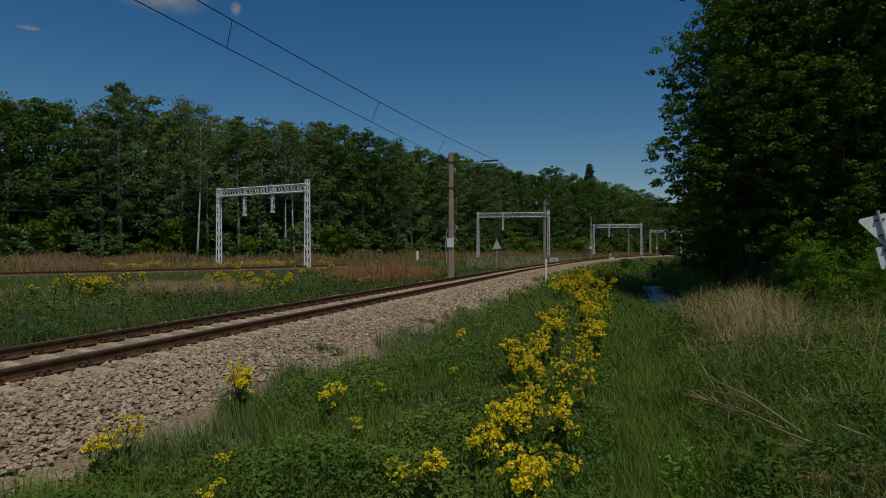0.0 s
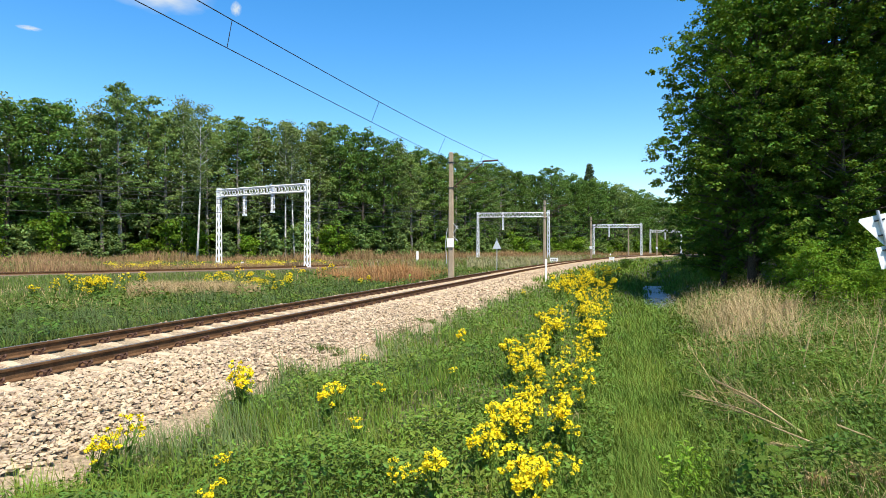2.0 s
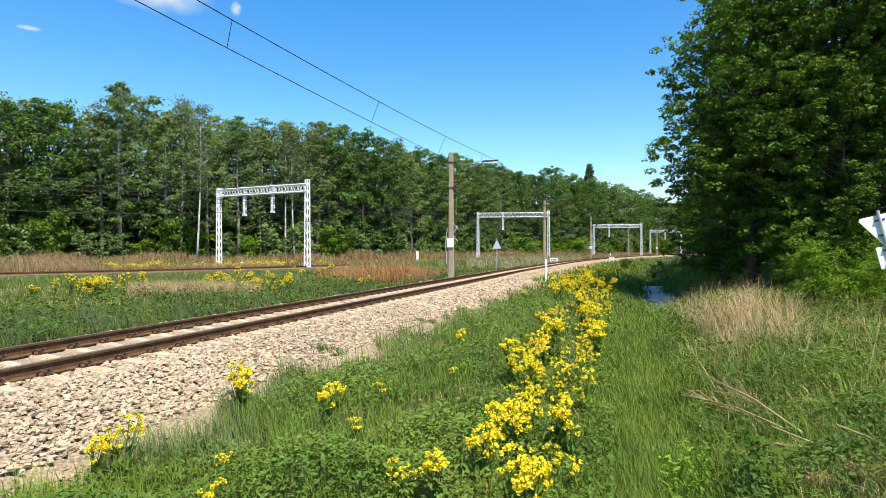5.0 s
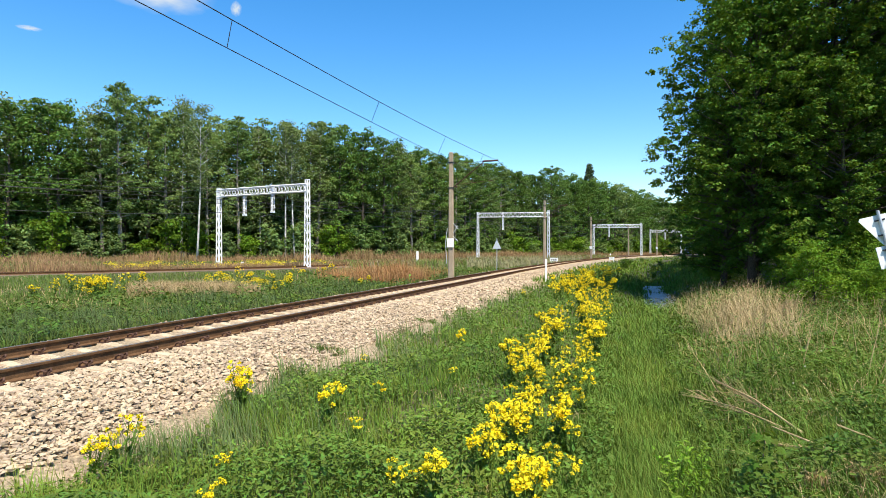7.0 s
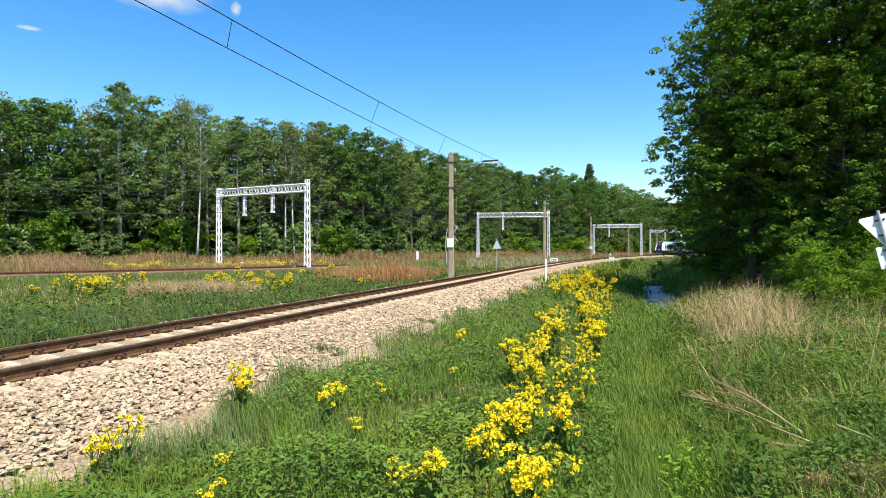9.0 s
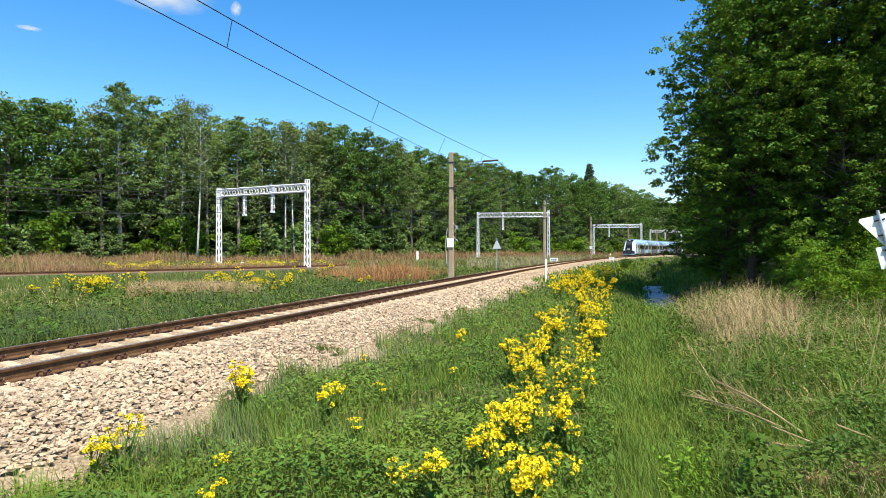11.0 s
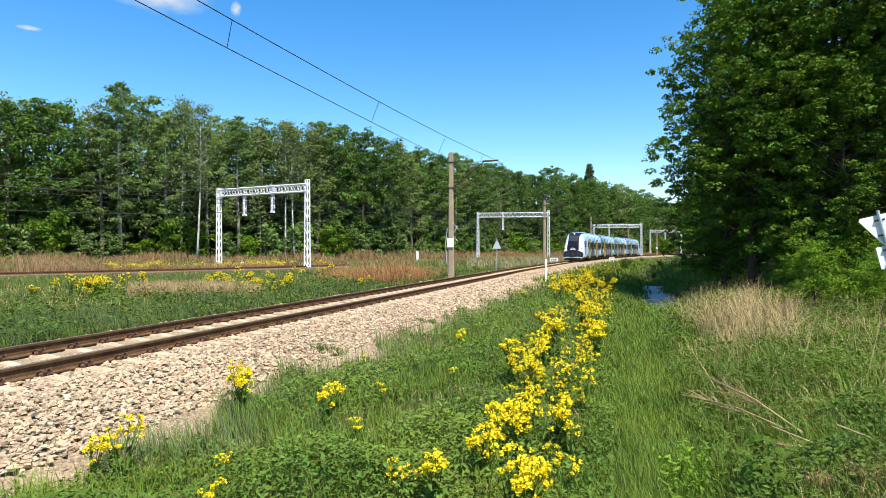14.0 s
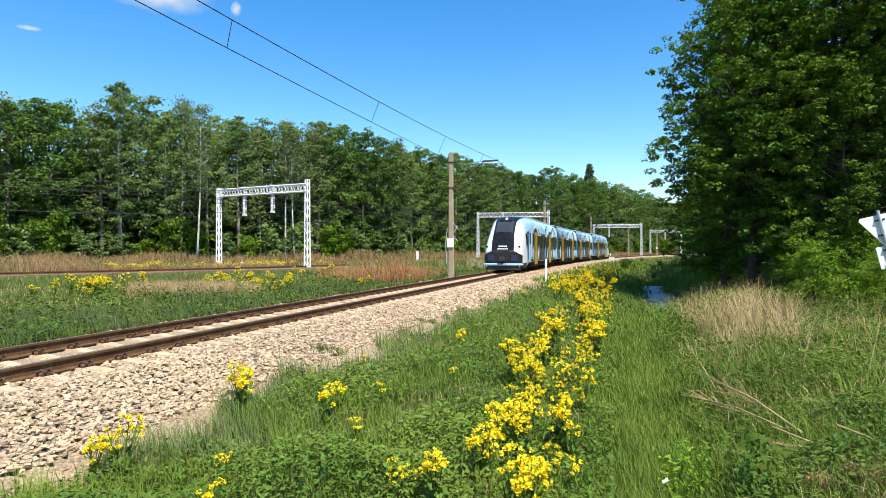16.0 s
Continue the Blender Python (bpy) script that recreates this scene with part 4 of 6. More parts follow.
        for sx in (-1, 1):
            part("grille", Build().box((sx * 0.80, flip(-0.06), 0.92), (0.46, 0.1, 0.42), chamfer=0.03), M_TR_NAVY, body, "dark blue buffer cover")
        b = Build()
        for (x0, y0_, _), (x1, y1_, _) in zip(cols, cols[1:]):
            b.bar((x0, flip(y0_ - 0.035), 0.46), (x1, flip(y1_ - 0.035), 0.46), 0.11)
        part("bumper", b, M_TR_BLUE, body, "pale blue bumper strip")
        cp = part("coupler", Build().box((0, flip(-0.28), 0.86), (0.34, 0.56, 0.30), chamfer=0.06).tube([(0, flip(-0.5), 0.86), (0, flip(-0.72), 0.86)], 0.14, 10), M_TR_UNDER, body)
        part("coupler_hose", Build().tube([(0.25, flip(-0.1), 0.95), (0.34, flip(-0.32), 0.72), (0.28, flip(-0.45), 0.8)], 0.03, 6), M_BLACK, cp)
        b = Build().box((0, flip(0.25), 0.25), (2.5, 0.6, 0.34), chamfer=0.2)
        part("snow_plough", b, M_TR_UNDER, body)
        nb = Build()
        for zc, cnt, h in ((1.72, 5, 0.10), (1.53, 6, 0.11)):
            for i in range(cnt):
                nb.box(((i - (cnt - 1) / 2) * 0.125, flip(0.02 + (zc - 1.45) * 0.2 - 0.03), zc), (0.105, 0.02, h))
        part("number_bar", nb, M_TR_WHITE, body, "white marking bars")
        part("marker_light", Build().tube([(0.52, flip(0.12), 1.42), (0.52, flip(-0.02), 1.40)], 0.06, 12), M_RED, body, "small red emblem light")
        part("wiper", Build().tube([(0.05, flip(0.36), 2.55), (0.40, flip(0.58), 2.86)], 0.015, 5), M_BLACK, mask)
        part("headlight", Build().tube([(0, flip(1.52), 3.70), (0, flip(1.36), 3.66)], 0.085, 12), M_LAMP, body, "warm top headlight")
        for sx in (-1, 1):
            hl = part("headlight", Build().box((sx * 1.04, flip(0.17), 1.62), (0.34, 0.10, 0.15), m=Matrix.Rotation(sx * -0.55, 3, "Y"), chamfer=0.03), M_TR_GLASS, body, "slim dark headlight")
            part("lens", Build().tube([(sx * 0.97, flip(0.14), 1.60), (sx * 0.97, flip(0.10), 1.60)], 0.05, 10), M_WHITE, hl)
            part("mirror_camera", Build().box((sx * 1.44, flip(1.9), 2.7), (0.10, 0.26, 0.16), chamfer=0.03), M_BLACK, body)
            part("cab_window", Build().box((sx * 1.36, flip(2.05), 2.25), (0.06, 0.5, 0.8), m=Matrix.Rotation(-sx * 0.10, 3, "Y"), chamfer=0.01), M_TR_GLASS, body)
    return body


train = thing("train", Matrix.Identity(4), "light blue and white four-car electric train with yellow doors", "train")
LENS = (20.0, 16.5, 16.5, 20.0)
cars = [carriage(L, i == 0, i == 3, train, turn=i) for i, L in enumerate(LENS)]


def car_pose(s_front, length):
    """A car's pose, its front at s_front, resting on the line at two places."""
    a, b_ = s_front + 2.0, s_front + length - 2.0
    (xa, ya, _), (xb, yb, _) = track(a), track(b_)
    za, zb = grade(a), grade(b_)
    h = math.atan2(xb - xa, yb - ya)
    d = Vector((xb - xa, yb - ya, 0)).normalized() * 2.0
    return Matrix.Translation((xa - d.x, ya - d.y, za)) @ Matrix.Rotation(-h, 4, "Z")


SPEED, S_END = 21.5, 41.4


def motions():
    times = [i * 0.5 for i in range(33)]
    rows = [[] for _ in LENS]
    for t in times:
        s = S_END + SPEED * (16.0 - t)
        lead = None
        for i, L in enumerate(LENS):
            m = car_pose(s, L)
            if i == 0:
                lead = m
            rows[i].append((t, m if i == 0 else lead.inverted() @ m))
            s += L
    walk(train, rows[0])
    for i in (1, 2, 3):
        walk(cars[i], rows[i])
    fly_and_sway()


# ---- sleepers, fastenings and stones of the near line ----
def sleeper_mesh():
    b = Build()
    L, w, h = 2.6, 0.28, 0.2
    xs = [(-1.3, 0.0), (-0.98, 0.025), (-0.5, 0.015), (-0.3, -0.02), (0.3, -0.02), (0.5, 0.015), (0.98, 0.025), (1.3, 0.0)]
    v, f = [], []
    for x, dz in xs:
        v += [(x, -w / 2, -h), (x, -w / 2 + 0.05, dz), (x, w / 2 - 0.05, dz), (x, w / 2, -h)]
    for i in range(len(xs) - 1):
        k = i * 4
        f += [(k + j, k + j + 1, k + j + 5, k + j + 4) for j in range(3)]
    f += [(3, 2, 1, 0), tuple(len(v) - 4 + j for j in range(4))]
    b.add(v, f)
    return b.mesh("sleeper", M_CONCRETE)


SLEEPER = sleeper_mesh()
clip = Build()
for dy in (-0.055, 0.055):
    clip.tube([(0.02, dy, 0.0), (0.05, dy * 1.3, 0.045), (0.10, dy * 1.2, 0.07), (0.135, dy * 0.7, 0.05), (0.11, dy * 0.25, 0.015)], 0.014, 5)
clip.tube([(0.075, 0, -0.02), (0.075, 0, 0.07)], 0.016, 6)
clip.box((0.06, 0, -0.01), (0.13, 0.17, 0.02))
CLIP = clip.mesh("rail_clip", M_RUST)
SL0 = 5.8
for k in range(-16, 284):
    s = SL0 + 0.6 * k
    x, y, h = track(s)
    q = part("sleeper", SLEEPER, None, railway)
    q.matrix_basis = pose(x, y, grade(s) - 0.176, 0, 0, -math.degrees(h))
    if -8 <= k < 58:
        for off, turn in ((-0.7535, 1), (-0.7535, -1), (0.7535, 1), (0.7535, -1)):
            c = part("rail_clip", CLIP, None, q)
            c.matrix_basis = pose(off + turn * 0.062, 0, 0.03, 0, 0, 0 if turn > 0 else 180)


def stones(name, s0, s1, u0, u1, n, size, material, label, lift=0.0, power=1.0, edge=None):
    """Crushed stones strewn over a stretch of the bed, each an uneven eight-cornered lump."""
    rs = np.random.RandomState(n)
    s = s0 + (s1 - s0) * rs.rand(n) ** power
    u = rs.uniform(u0, u1, n)
    th = np.where(s > S0, TH + (s - S0) / RAD, TH)
    xy = np.array([track(a, c)[:2] for a, c in zip(s, u)])
    z = ground_z(xy[:, 0], xy[:, 1])
    c = np.stack([xy[:, 0], xy[:, 1], z + 0.015 + lift * rs.rand(n) - np.where(np.abs(u) < 1.4, 0.03, 0.0)], 1)
    # keep the rails and the sleepers' tops free
    free = (np.abs(np.abs(u) - 0.75) > 0.10)
    ph = np.abs(((s - SL0) / 0.6 + 0.5) % 1.0 - 0.5) * 0.6
    on = (np.abs(u) < 1.3) & (ph < 0.15)
    keep = free & (~on | (rs.rand(n) < 0.10))
    c, n = c[keep], int(keep.sum())
    sz = size * rs.uniform(0.55, 1.35, (n, 1))
    corner = np.array([[-1, -1, -1], [1, -1, -1], [1, 1, -1], [-1, 1, -1], [-1, -1, 1], [1, -1, 1], [1, 1, 1], [-1, 1, 1]], float)
    v = corner[None] * rs.uniform(0.22, 0.66, (n, 8, 3)) * np.array([1.3, 1.0, 0.55])
    a = rs.uniform(0, 6.28, n)
    t = rs.normal(0, 0.35, n)
    ca, sa, ct, st = np.cos(a)[:, None], np.sin(a)[:, None], np.cos(t)[:, None], np.sin(t)[:, None]
    x, y, zz = v[..., 0] * ct + v[..., 2] * st, v[..., 1], -v[..., 0] * st + v[..., 2] * ct
    v = np.stack([x * ca - y * sa, x * sa + y * ca, zz], 2) * sz[:, None] + c[:, None]
    cube = np.array([[4, 5, 6, 7], [0, 1, 5, 4], [1, 2, 6, 5], [2, 3, 7, 6], [3, 0, 4, 7]])
    q = (np.arange(n)[:, None, None] * 8 + cube[None]).reshape(-1, 4)
    ob = new(name, fast_mesh(name, v.reshape(-1, 3), q, material=material))
    return tagged(ob, label, "stones", kind="stuff")


stones("ballast_stones", -1, 17, 0.85, 2.85, 29000, 0.045, M_STONE, "pale sharp-edged crushed ballast stones", 0.065, 1.25)
stones("ballast_stones", 1, 20, -2.3, 0.85, 8500, 0.058, M_STONE, "pale crushed stones between the sleepers", 0.02, 1.25)
stones("ballast_stones", 17, 60, 0.85, 3.0, 7500, 0.09, M_STONE, "pale crushed ballast stones further along the track", 0.04, 1.2)
stones("ballast_stones", 18, 70, -2.3, 0.85, 2000, 0.11, M_STONE, "pale crushed stones between far sleepers", 0.0, 1.2)
stones("gravel_fringe", -1, 16, 2.6, 3.55, 9500, 0.028, M_GRIT, "fine pale gravel at the foot of the ballast", 0.0, 1.2)
stones("gravel_fringe", 16, 45, 2.7, 3.5, 1500, 0.06, M_GRIT, "fine pale gravel at the foot of the ballast", 0.0, 1.2)


def stone_mesh(seed):
    rs = np.random.RandomState(seed)
    b = Build()
    v = [(x * rs.uniform(0.6, 1.1), y * rs.uniform(0.6, 1.1), z * rs.uniform(0.6, 1.1)) for z in (-0.014, 0.016) for x, y in ((-0.034, -0.012), (-0.016, -0.026), (0.02, -0.024), (0.036, -0.004), (0.022, 0.022), (-0.014, 0.026))]
    v[6:] = [(x * 0.72, y * 0.72, z) for x, y, z in v[6:]]
    b.add(v, [(5, 4, 3, 2, 1, 0), tuple(range(6, 12))] + [(i, (i + 1) % 6, 6 + (i + 1) % 6, 6 + i) for i in range(6)])
    return b.mesh("stone", M_STONE)


STONES = [stone_mesh(400 + i) for i in range(8)]
rs = np.random.RandomState(410)
for i in range(290):
    s, u = rs.uniform(0.2, 7.5), rs.uniform(1.55, 2.9)
    x, y, _ = track(s, u)
    q = part("stone", STONES[i % 8], None, near_bed)
    q.matrix_basis = Matrix.LocRotScale((x, y, gz(x, y) + 0.075), Euler((rs.normal(0, 0.35), rs.normal(0, 0.35), rs.uniform(0, 6.28))), (k := rs.uniform(0.7, 1.25), k, k))


# ---- small trackside things ----
def post(s, u, h, w, label, tilt=0.0):
    x, y, z = at_u(s, u)
    t = thing("marker_post", pose(x, y, z - 0.05, tilt, tilt, 0), label, "post")
    part("post", Build().box((0, 0, h / 2), (w, w * 0.8, h), chamfer=w * 0.15), M_WHITE, t)
    part("cap", Build().box((0, 0, h + 0.015), (w * 0.8, w * 0.6, 0.04), taper=0.7, chamfer=w * 0.1), M_WHITE, t)
    return t


post(39.2, 3.2, 1.52, 0.13, "slim white concrete post at the ballast's edge")

x, y, z = at_u(54.0, -3.1)
sign = thing("warning_sign", pose(x, y, z, 0, 0, -12), "grey back of a triangular warning sign on a pole", "railway sign")
part("pole", Build().tube([(0, 0, -0.1), (0, 0, 3.1)], 0.032, 8), M_GREYBACK, sign)
b = Build()
tri = [(-0.40, 2.12), (0.40, 2.12), (0.06, 2.86), (-0.06, 2.86)]
b.add([(a, -0.05, c) for a, c in tri] + [(a, -0.035, c) for a, c in tri], [(0, 1, 2, 3), (7, 6, 5, 4), (0, 4, 5, 1), (1, 5, 6, 2), (2, 6, 7, 3), (3, 7, 4, 0)])
part("plate", b, M_GREYBACK, sign)

x, y, z = at_u(104, 3.1)
two = thing("trackside_board", pose(x, y, z, 0, 0, -20), "low white board with dark marks beside the track", "railway sign")
for sx in (-0.3, 0.3):
    part("leg", Build().box((sx, 0, 0.3), (0.09, 0.09, 0.7)), M_WHITE, two)
part("board", Build().box((0, -0.06, 0.68), (0.85, 0.05, 0.46), chamfer=0.015), M_WHITE, two)
part("mark", Build().box((-0.02, -0.09, 0.76), (0.4, 0.01, 0.08)), M_BLACK, two, "short dark bar")
x, y, z = at_u(86, -2.9)
box = thing("trackside_board", pose(x, y, z, 0, 0, -18), "long low white board with dark marks", "railway sign")
part("board", Build().box((0, 0, 0.62), (1.15, 0.08, 0.48), chamfer=0.02), M_WHITE, box)
for sx in (-0.28, 0.0, 0.28):
    part("mark", Build().box((sx, -0.045, 0.58), (0.13, 0.01, 0.24)), M_BLACK, box, "dark upright bar")
for sx in (-0.4, 0.4):
    part("leg", Build().box((sx, 0, 0.2), (0.08, 0.08, 0.5)), M_WHITE, box)
for x, y, h in ((-3.9, 92.0, 1.75), (45.8, 166.0, 0.9), (95.5, 232.0, 1.9), (-21.9, 66.2, 0.6)):
    t = thing("kilometre_stone", pose(x, y, gz(x, y) - 0.05, 0, 0, 20), "small white painted stone beside the far track", "marker stone")
    part("stone", Build().box((0, 0, h / 2), (0.40 if h < 1.8 else 0.25, 0.2, h), taper=0.85, chamfer=0.04), M_WHITE, t)

road_sign = thing("road_sign", Matrix.Translation((10.42, 13.5, gz(10.42, 13.5))) @ pose(0, 0, 0, 0, -14, -10), "leaning road sign seen from its pale back", "road sign")
part("pole", Build().tube([(0, 0, -0.3), (0, 0, 2.78)], 0.035, 10), M_GREYBACK, road_sign)
tri = [(-0.41, 2.62), (-0.38, 2.68), (0.38, 2.68), (0.41, 2.62), (0.03, 1.98), (-0.03, 1.98)]
b = Build()
n = len(tri)
b.add([(a, 0.045, c) for a, c in tri] + [(a, 0.06, c) for a, c in tri], [tuple(range(n)), tuple(reversed(range(n, 2 * n)))] + [(i, n + i, n + (i + 1) % n, (i + 1) % n) for i in range(n)])
part("triangle_plate", b, M_WHITE, road_sign, "pale back of a triangular plate")
part("lower_plate", Build().box((0.06, 0.05, 1.72), (0.56, 0.015, 0.5)), M_WHITE, road_sign, "pale rectangular plate")
for z in (2.56, 2.22, 1.88, 1.56):
    part("bracket", Build().box((0, 0.02, z), (0.2, 0.06, 0.035)), M_BLACK, road_sign)

# water in the ditch
v, f = [], []
for i, s in enumerate(np.arange(22, 48, 1.3)):
    for u in (8.3, 9.1, 9.9, 10.7, 11.5):
        x, y, _ = track(s, u)
        v.append((x, y, -1.16))
for i in range(19):
    for j in range(4):
        k = i * 5 + j
        f.append((k, k + 1, k + 6, k + 5))
tagged(new("water", mesh_of("water", v, f, M_WATER)), "still dark water in the ditch, the sky's blue painted in", "water", kind="structure")


# ---- grass and herbs ----
def field(n, y0, y1, a0, a1, keep, seed):
    """Strewn places, thinning with distance from the clearing's near end."""
    rs = np.random.RandomState(seed)
    y = np.exp(rs.uniform(math.log(y0), math.log(y1), n))
    x = y * rs.uniform(a0, a1, n)
    s, u = track_su(x, y)
    k = keep(s, u, x, y, rs)
    x, y = x[k], y[k]
    return np.stack([x, y, ground_z(x, y) - 0.01], 1), s[k], u[k], rs


def clumpy(x, y, f, cut, rs):
    return wob(x, y, f, 0.7) * 0.6 + wob(x, y, f * 2.3, 2.0) * 0.4 + rs.uniform(-0.5, 0.5, len(x)) > cut


EDGE_U = lambda s: 3.12 + 0.2 * np.sin(s * 1.3 + 1) + 0.14 * np.sin(s * 3.7)
p, s, u, rs = field(115000, 3.6, 42, -0.95, 0.62, lambda s, u, x, y, r: (u > EDGE_U(s) + r.exponential(0.12, len(u)) - 0.05) & (u < 8.2), 1)
d = p[:, 1]
grass("grass", p, rs.uniform(0.08, 0.30, len(p)) * (0.75 + 1.0 * np.clip(wob(p[:, 0], p[:, 1], 1.9) * 0.7 + wob(p[:, 0], p[:, 1], 5.5, 2) * 0.6, 0, 1.2)), 0.0045 + 0.0008 * d, rs.uniform(0.2, 1.0, len(p)), M_GRASS,
      "fresh green grass on the verge beside the ballast")
p, s, u, rs = field(110000, 4.2, 45, 0.1, 0.95, lambda s, u, x, y, r: (u > 7.0) & (u < 16), 2)
d = p[:, 1]
grass("grass", p, rs.uniform(0.08, 0.34, len(p)) * (0.8 + 0.7 * np.clip(wob(p[:, 0], p[:, 1], 1.7) * 0.7 + wob(p[:, 0], p[:, 1], 5.1, 2) * 0.6, 0, 1.2)), 0.0045 + 0.0008 * d, rs.uniform(0.3, 1.1, len(p)), M_GRASS, "long green grass in the ditch and on its bank")
p, s, u, rs = field(105000, 9, 130, -0.95, 0.30, lambda s, u, x, y, r: (u < -2.45 - r.exponential(0.15, len(u))) & (far_dist(x, y) > 3.4), 3)
d = p[:, 1]
low = np.clip((far_dist(p[:, 0], p[:, 1]) - 2) / 9, 0.3, 1)
grass("meadow_grass", p, rs.uniform(0.15, 0.46, len(p)) * low, 0.005 + 0.0009 * d, rs.uniform(0.2, 0.9, len(p)), M_GRASS_FAR, "mixed green and straw-coloured meadow grass between the tracks")
p, s, u, rs = field(26000, 36, 240, 0.1, 0.52, lambda s, u, x, y, r: (u > 2.7) & (u < 30), 4)
grass("grass", p, rs.uniform(0.2, 0.5, len(p)), 0.02 + 0.0011 * p[:, 1], rs.uniform(0.2, 0.9, len(p)), M_GRASS, "grass on the bank along the far track side")


p, s, u, rs = field(60000, 3.8, 40, -0.9, 0.9, lambda s, u, x, y, r: (u > EDGE_U(s)) & (u < 15) & clumpy(x, y, 1.6, 0.62, r), 5)
grass("straw", p, rs.uniform(0.06, 0.28, len(p)), 0.004 + 0.0006 * p[:, 1], rs.uniform(0.6, 1.6, len(p)), M_DRY, "dead straw-coloured blades among the green grass", spread=3.1)
p, s, u, rs = field(22000, 18, 110, -0.95, 0.1, lambda s, u, x, y, r: (u < -3.2) & (far_dist(x, y) > 3.2) & clumpy(x, y, 0.30, 0.45, r), 16)
grass("straw", p, rs.uniform(0.2, 0.5, len(p)) * np.clip((far_dist(p[:, 0], p[:, 1]) - 2) / 9, 0.3, 1), 0.004 + 0.0006 * p[:, 1], rs.uniform(0.2, 0.9, len(p)), M_DRY, "pale dead grass in patches of the meadow", spread=3.1)


p, s, u, rs = field(60000, 4.2, 30, -0.7, 0.4, lambda s, u, x, y, r: (u > EDGE_U(s) + 0.05) & (u < 5.4) & clumpy(x, y, 1.5, 0.40, r), 18)
grass("tall_grass", p, rs.uniform(0.22, 0.48, len(p)), 0.004 + 0.0007 * p[:, 1], rs.uniform(0.1, 0.55, len(p)), M_GRASS, "tufts of tall dark grass along the ballast's foot")


p, s, u, rs = field(60000, 5.5, 34, -0.6, 0.3, lambda s, u, x, y, r: (u > EDGE_U(s)) & (u < EDGE_U(s) + 0.25 + r.exponential(0.45, len(u))), 29)
grass("tall_grass", p, rs.uniform(0.2, 0.5, len(p)), 0.004 + 0.0006 * p[:, 1], rs.uniform(0.1, 0.5, len(p)), M_GRASS_BLUE, "band of tall green grass along the ballast's foot", spread=0.9)


def herb(name, n, y0, y1, a0, a1, keep, seed, hmax, size, material, label):
    """Leafy undergrowth: small leaves in loose tiers."""
    p, s, u, rs = field(n, y0, y1, a0, a1, keep, seed)
    k = len(p)
    p[:, 2] += rs.uniform(0.02, 1.0, k) ** 0.8 * hmax * (0.7 + 0.5 * wob(p[:, 0], p[:, 1], 2.2))
    nr = unit(np.stack([rs.normal(0, 0.45, k), rs.normal(0, 0.45, k), np.ones(k)], 1))
    tn = rs.normal(size=(k, 3)) + np.array([0, 0, -0.3])
    ln = size * rs.uniform(0.6, 1.5, k) * (0.75 + p[:, 1] / 22)
    ob = new(name, leaf_mesh(name, p, nr, tn, ln, ln * rs.uniform(0.32, 0.55, k), material, fold=0.3))
    return tagged(ob, label, "undergrowth", kind="stuff")


herb("herb_leaves", 210000, 3.7, 30, -0.8, 0.5, lambda s, u, x, y, r: (u > EDGE_U(s) + 0.15) & (u < 7.6) & clumpy(x, y, 1.3, -0.05, r), 6, 0.42, 0.055, M_WEED, "low leafy weeds among the verge grass")
herb("herb_leaves", 110000, 4.2, 32, 0.2, 0.95, lambda s, u, x, y, r: (u > 8.6) & (u < 15) & clumpy(x, y, 1.1, -0.15, r), 7, 0.46, 0.06, M_WEED, "nettles and leafy weeds on the ditch bank")
herb("herb_leaves", 90000, 11, 60, -0.95, 0.1, lambda s, u, x, y, r: (u < -2.7) & (u > -12) & clumpy(x, y, 0.8, 0.0, r), 8, 0.5, 0.085, M_WEED, "leafy weeds beyond the track")

# the verge goes on round the standpoint
rs = np.random.RandomState(30)
xy = np.column_stack([rs.uniform(-4, 9, 16000), rs.uniform(-7, 3.2, 16000)])
ts, tu = track_su(xy[:, 0], xy[:, 1])
xy = xy[tu > EDGE_U(ts)]
grass("grass", np.column_stack([xy, ground_z(xy[:, 0], xy[:, 1]) - 0.01]), rs.uniform(0.06, 0.22, len(xy)), np.full(len(xy), 0.009), rs.uniform(0.2, 1.0, len(xy)), M_GRASS, "short green grass on the trackside verge")

# dry reeds, stalks and russet sorrel
p, s, u, rs = field(60000, 11.5, 30, 0.30, 0.72, lambda s, u, x, y, r: (u > 9.7) & (u < 14.0) & (x / y < 0.585) & (s > 13.5) & (s < 27) & (((u - 11.6) / 2.1) ** 2 + ((s - 19.5) / 6.0) ** 2 < r.uniform(0.1, 1.5, len(u))) & clumpy(x, y, 1.6, -0.05, r), 11)
p, rs2 = p[:8500], np.random.RandomState(12)
grass("dry_reeds", p, rs2.uniform(0.35, 1.2, len(p)) ** 1.5 * (0.75 + 0.5 * wob(p[:, 0], p[:, 1], 1.7)), rs2.uniform(0.004, 0.010, len(p)), rs2.uniform(0.2, 1.4, len(p)), M_DRY, "pale dry reed stalks leaning over the ditch bank", wind=2.4, spread=2.4, category="dry reeds")
p, s, u, rs = field(9000, 9.5, 30, 0.34, 0.72, lambda s, u, x, y, r: (u > 9.3) & (u < 15) & (r.rand(len(x)) < 0.22), 17)
grass("dry_reeds", p, rs.uniform(0.3, 1.0, len(p)), rs.uniform(0.004, 0.010, len(p)), rs.uniform(0.2, 1.5, len(p)), M_DRY, "scattered pale dry stalks on the bank", wind=2.4, spread=3.0, category="dry reeds")
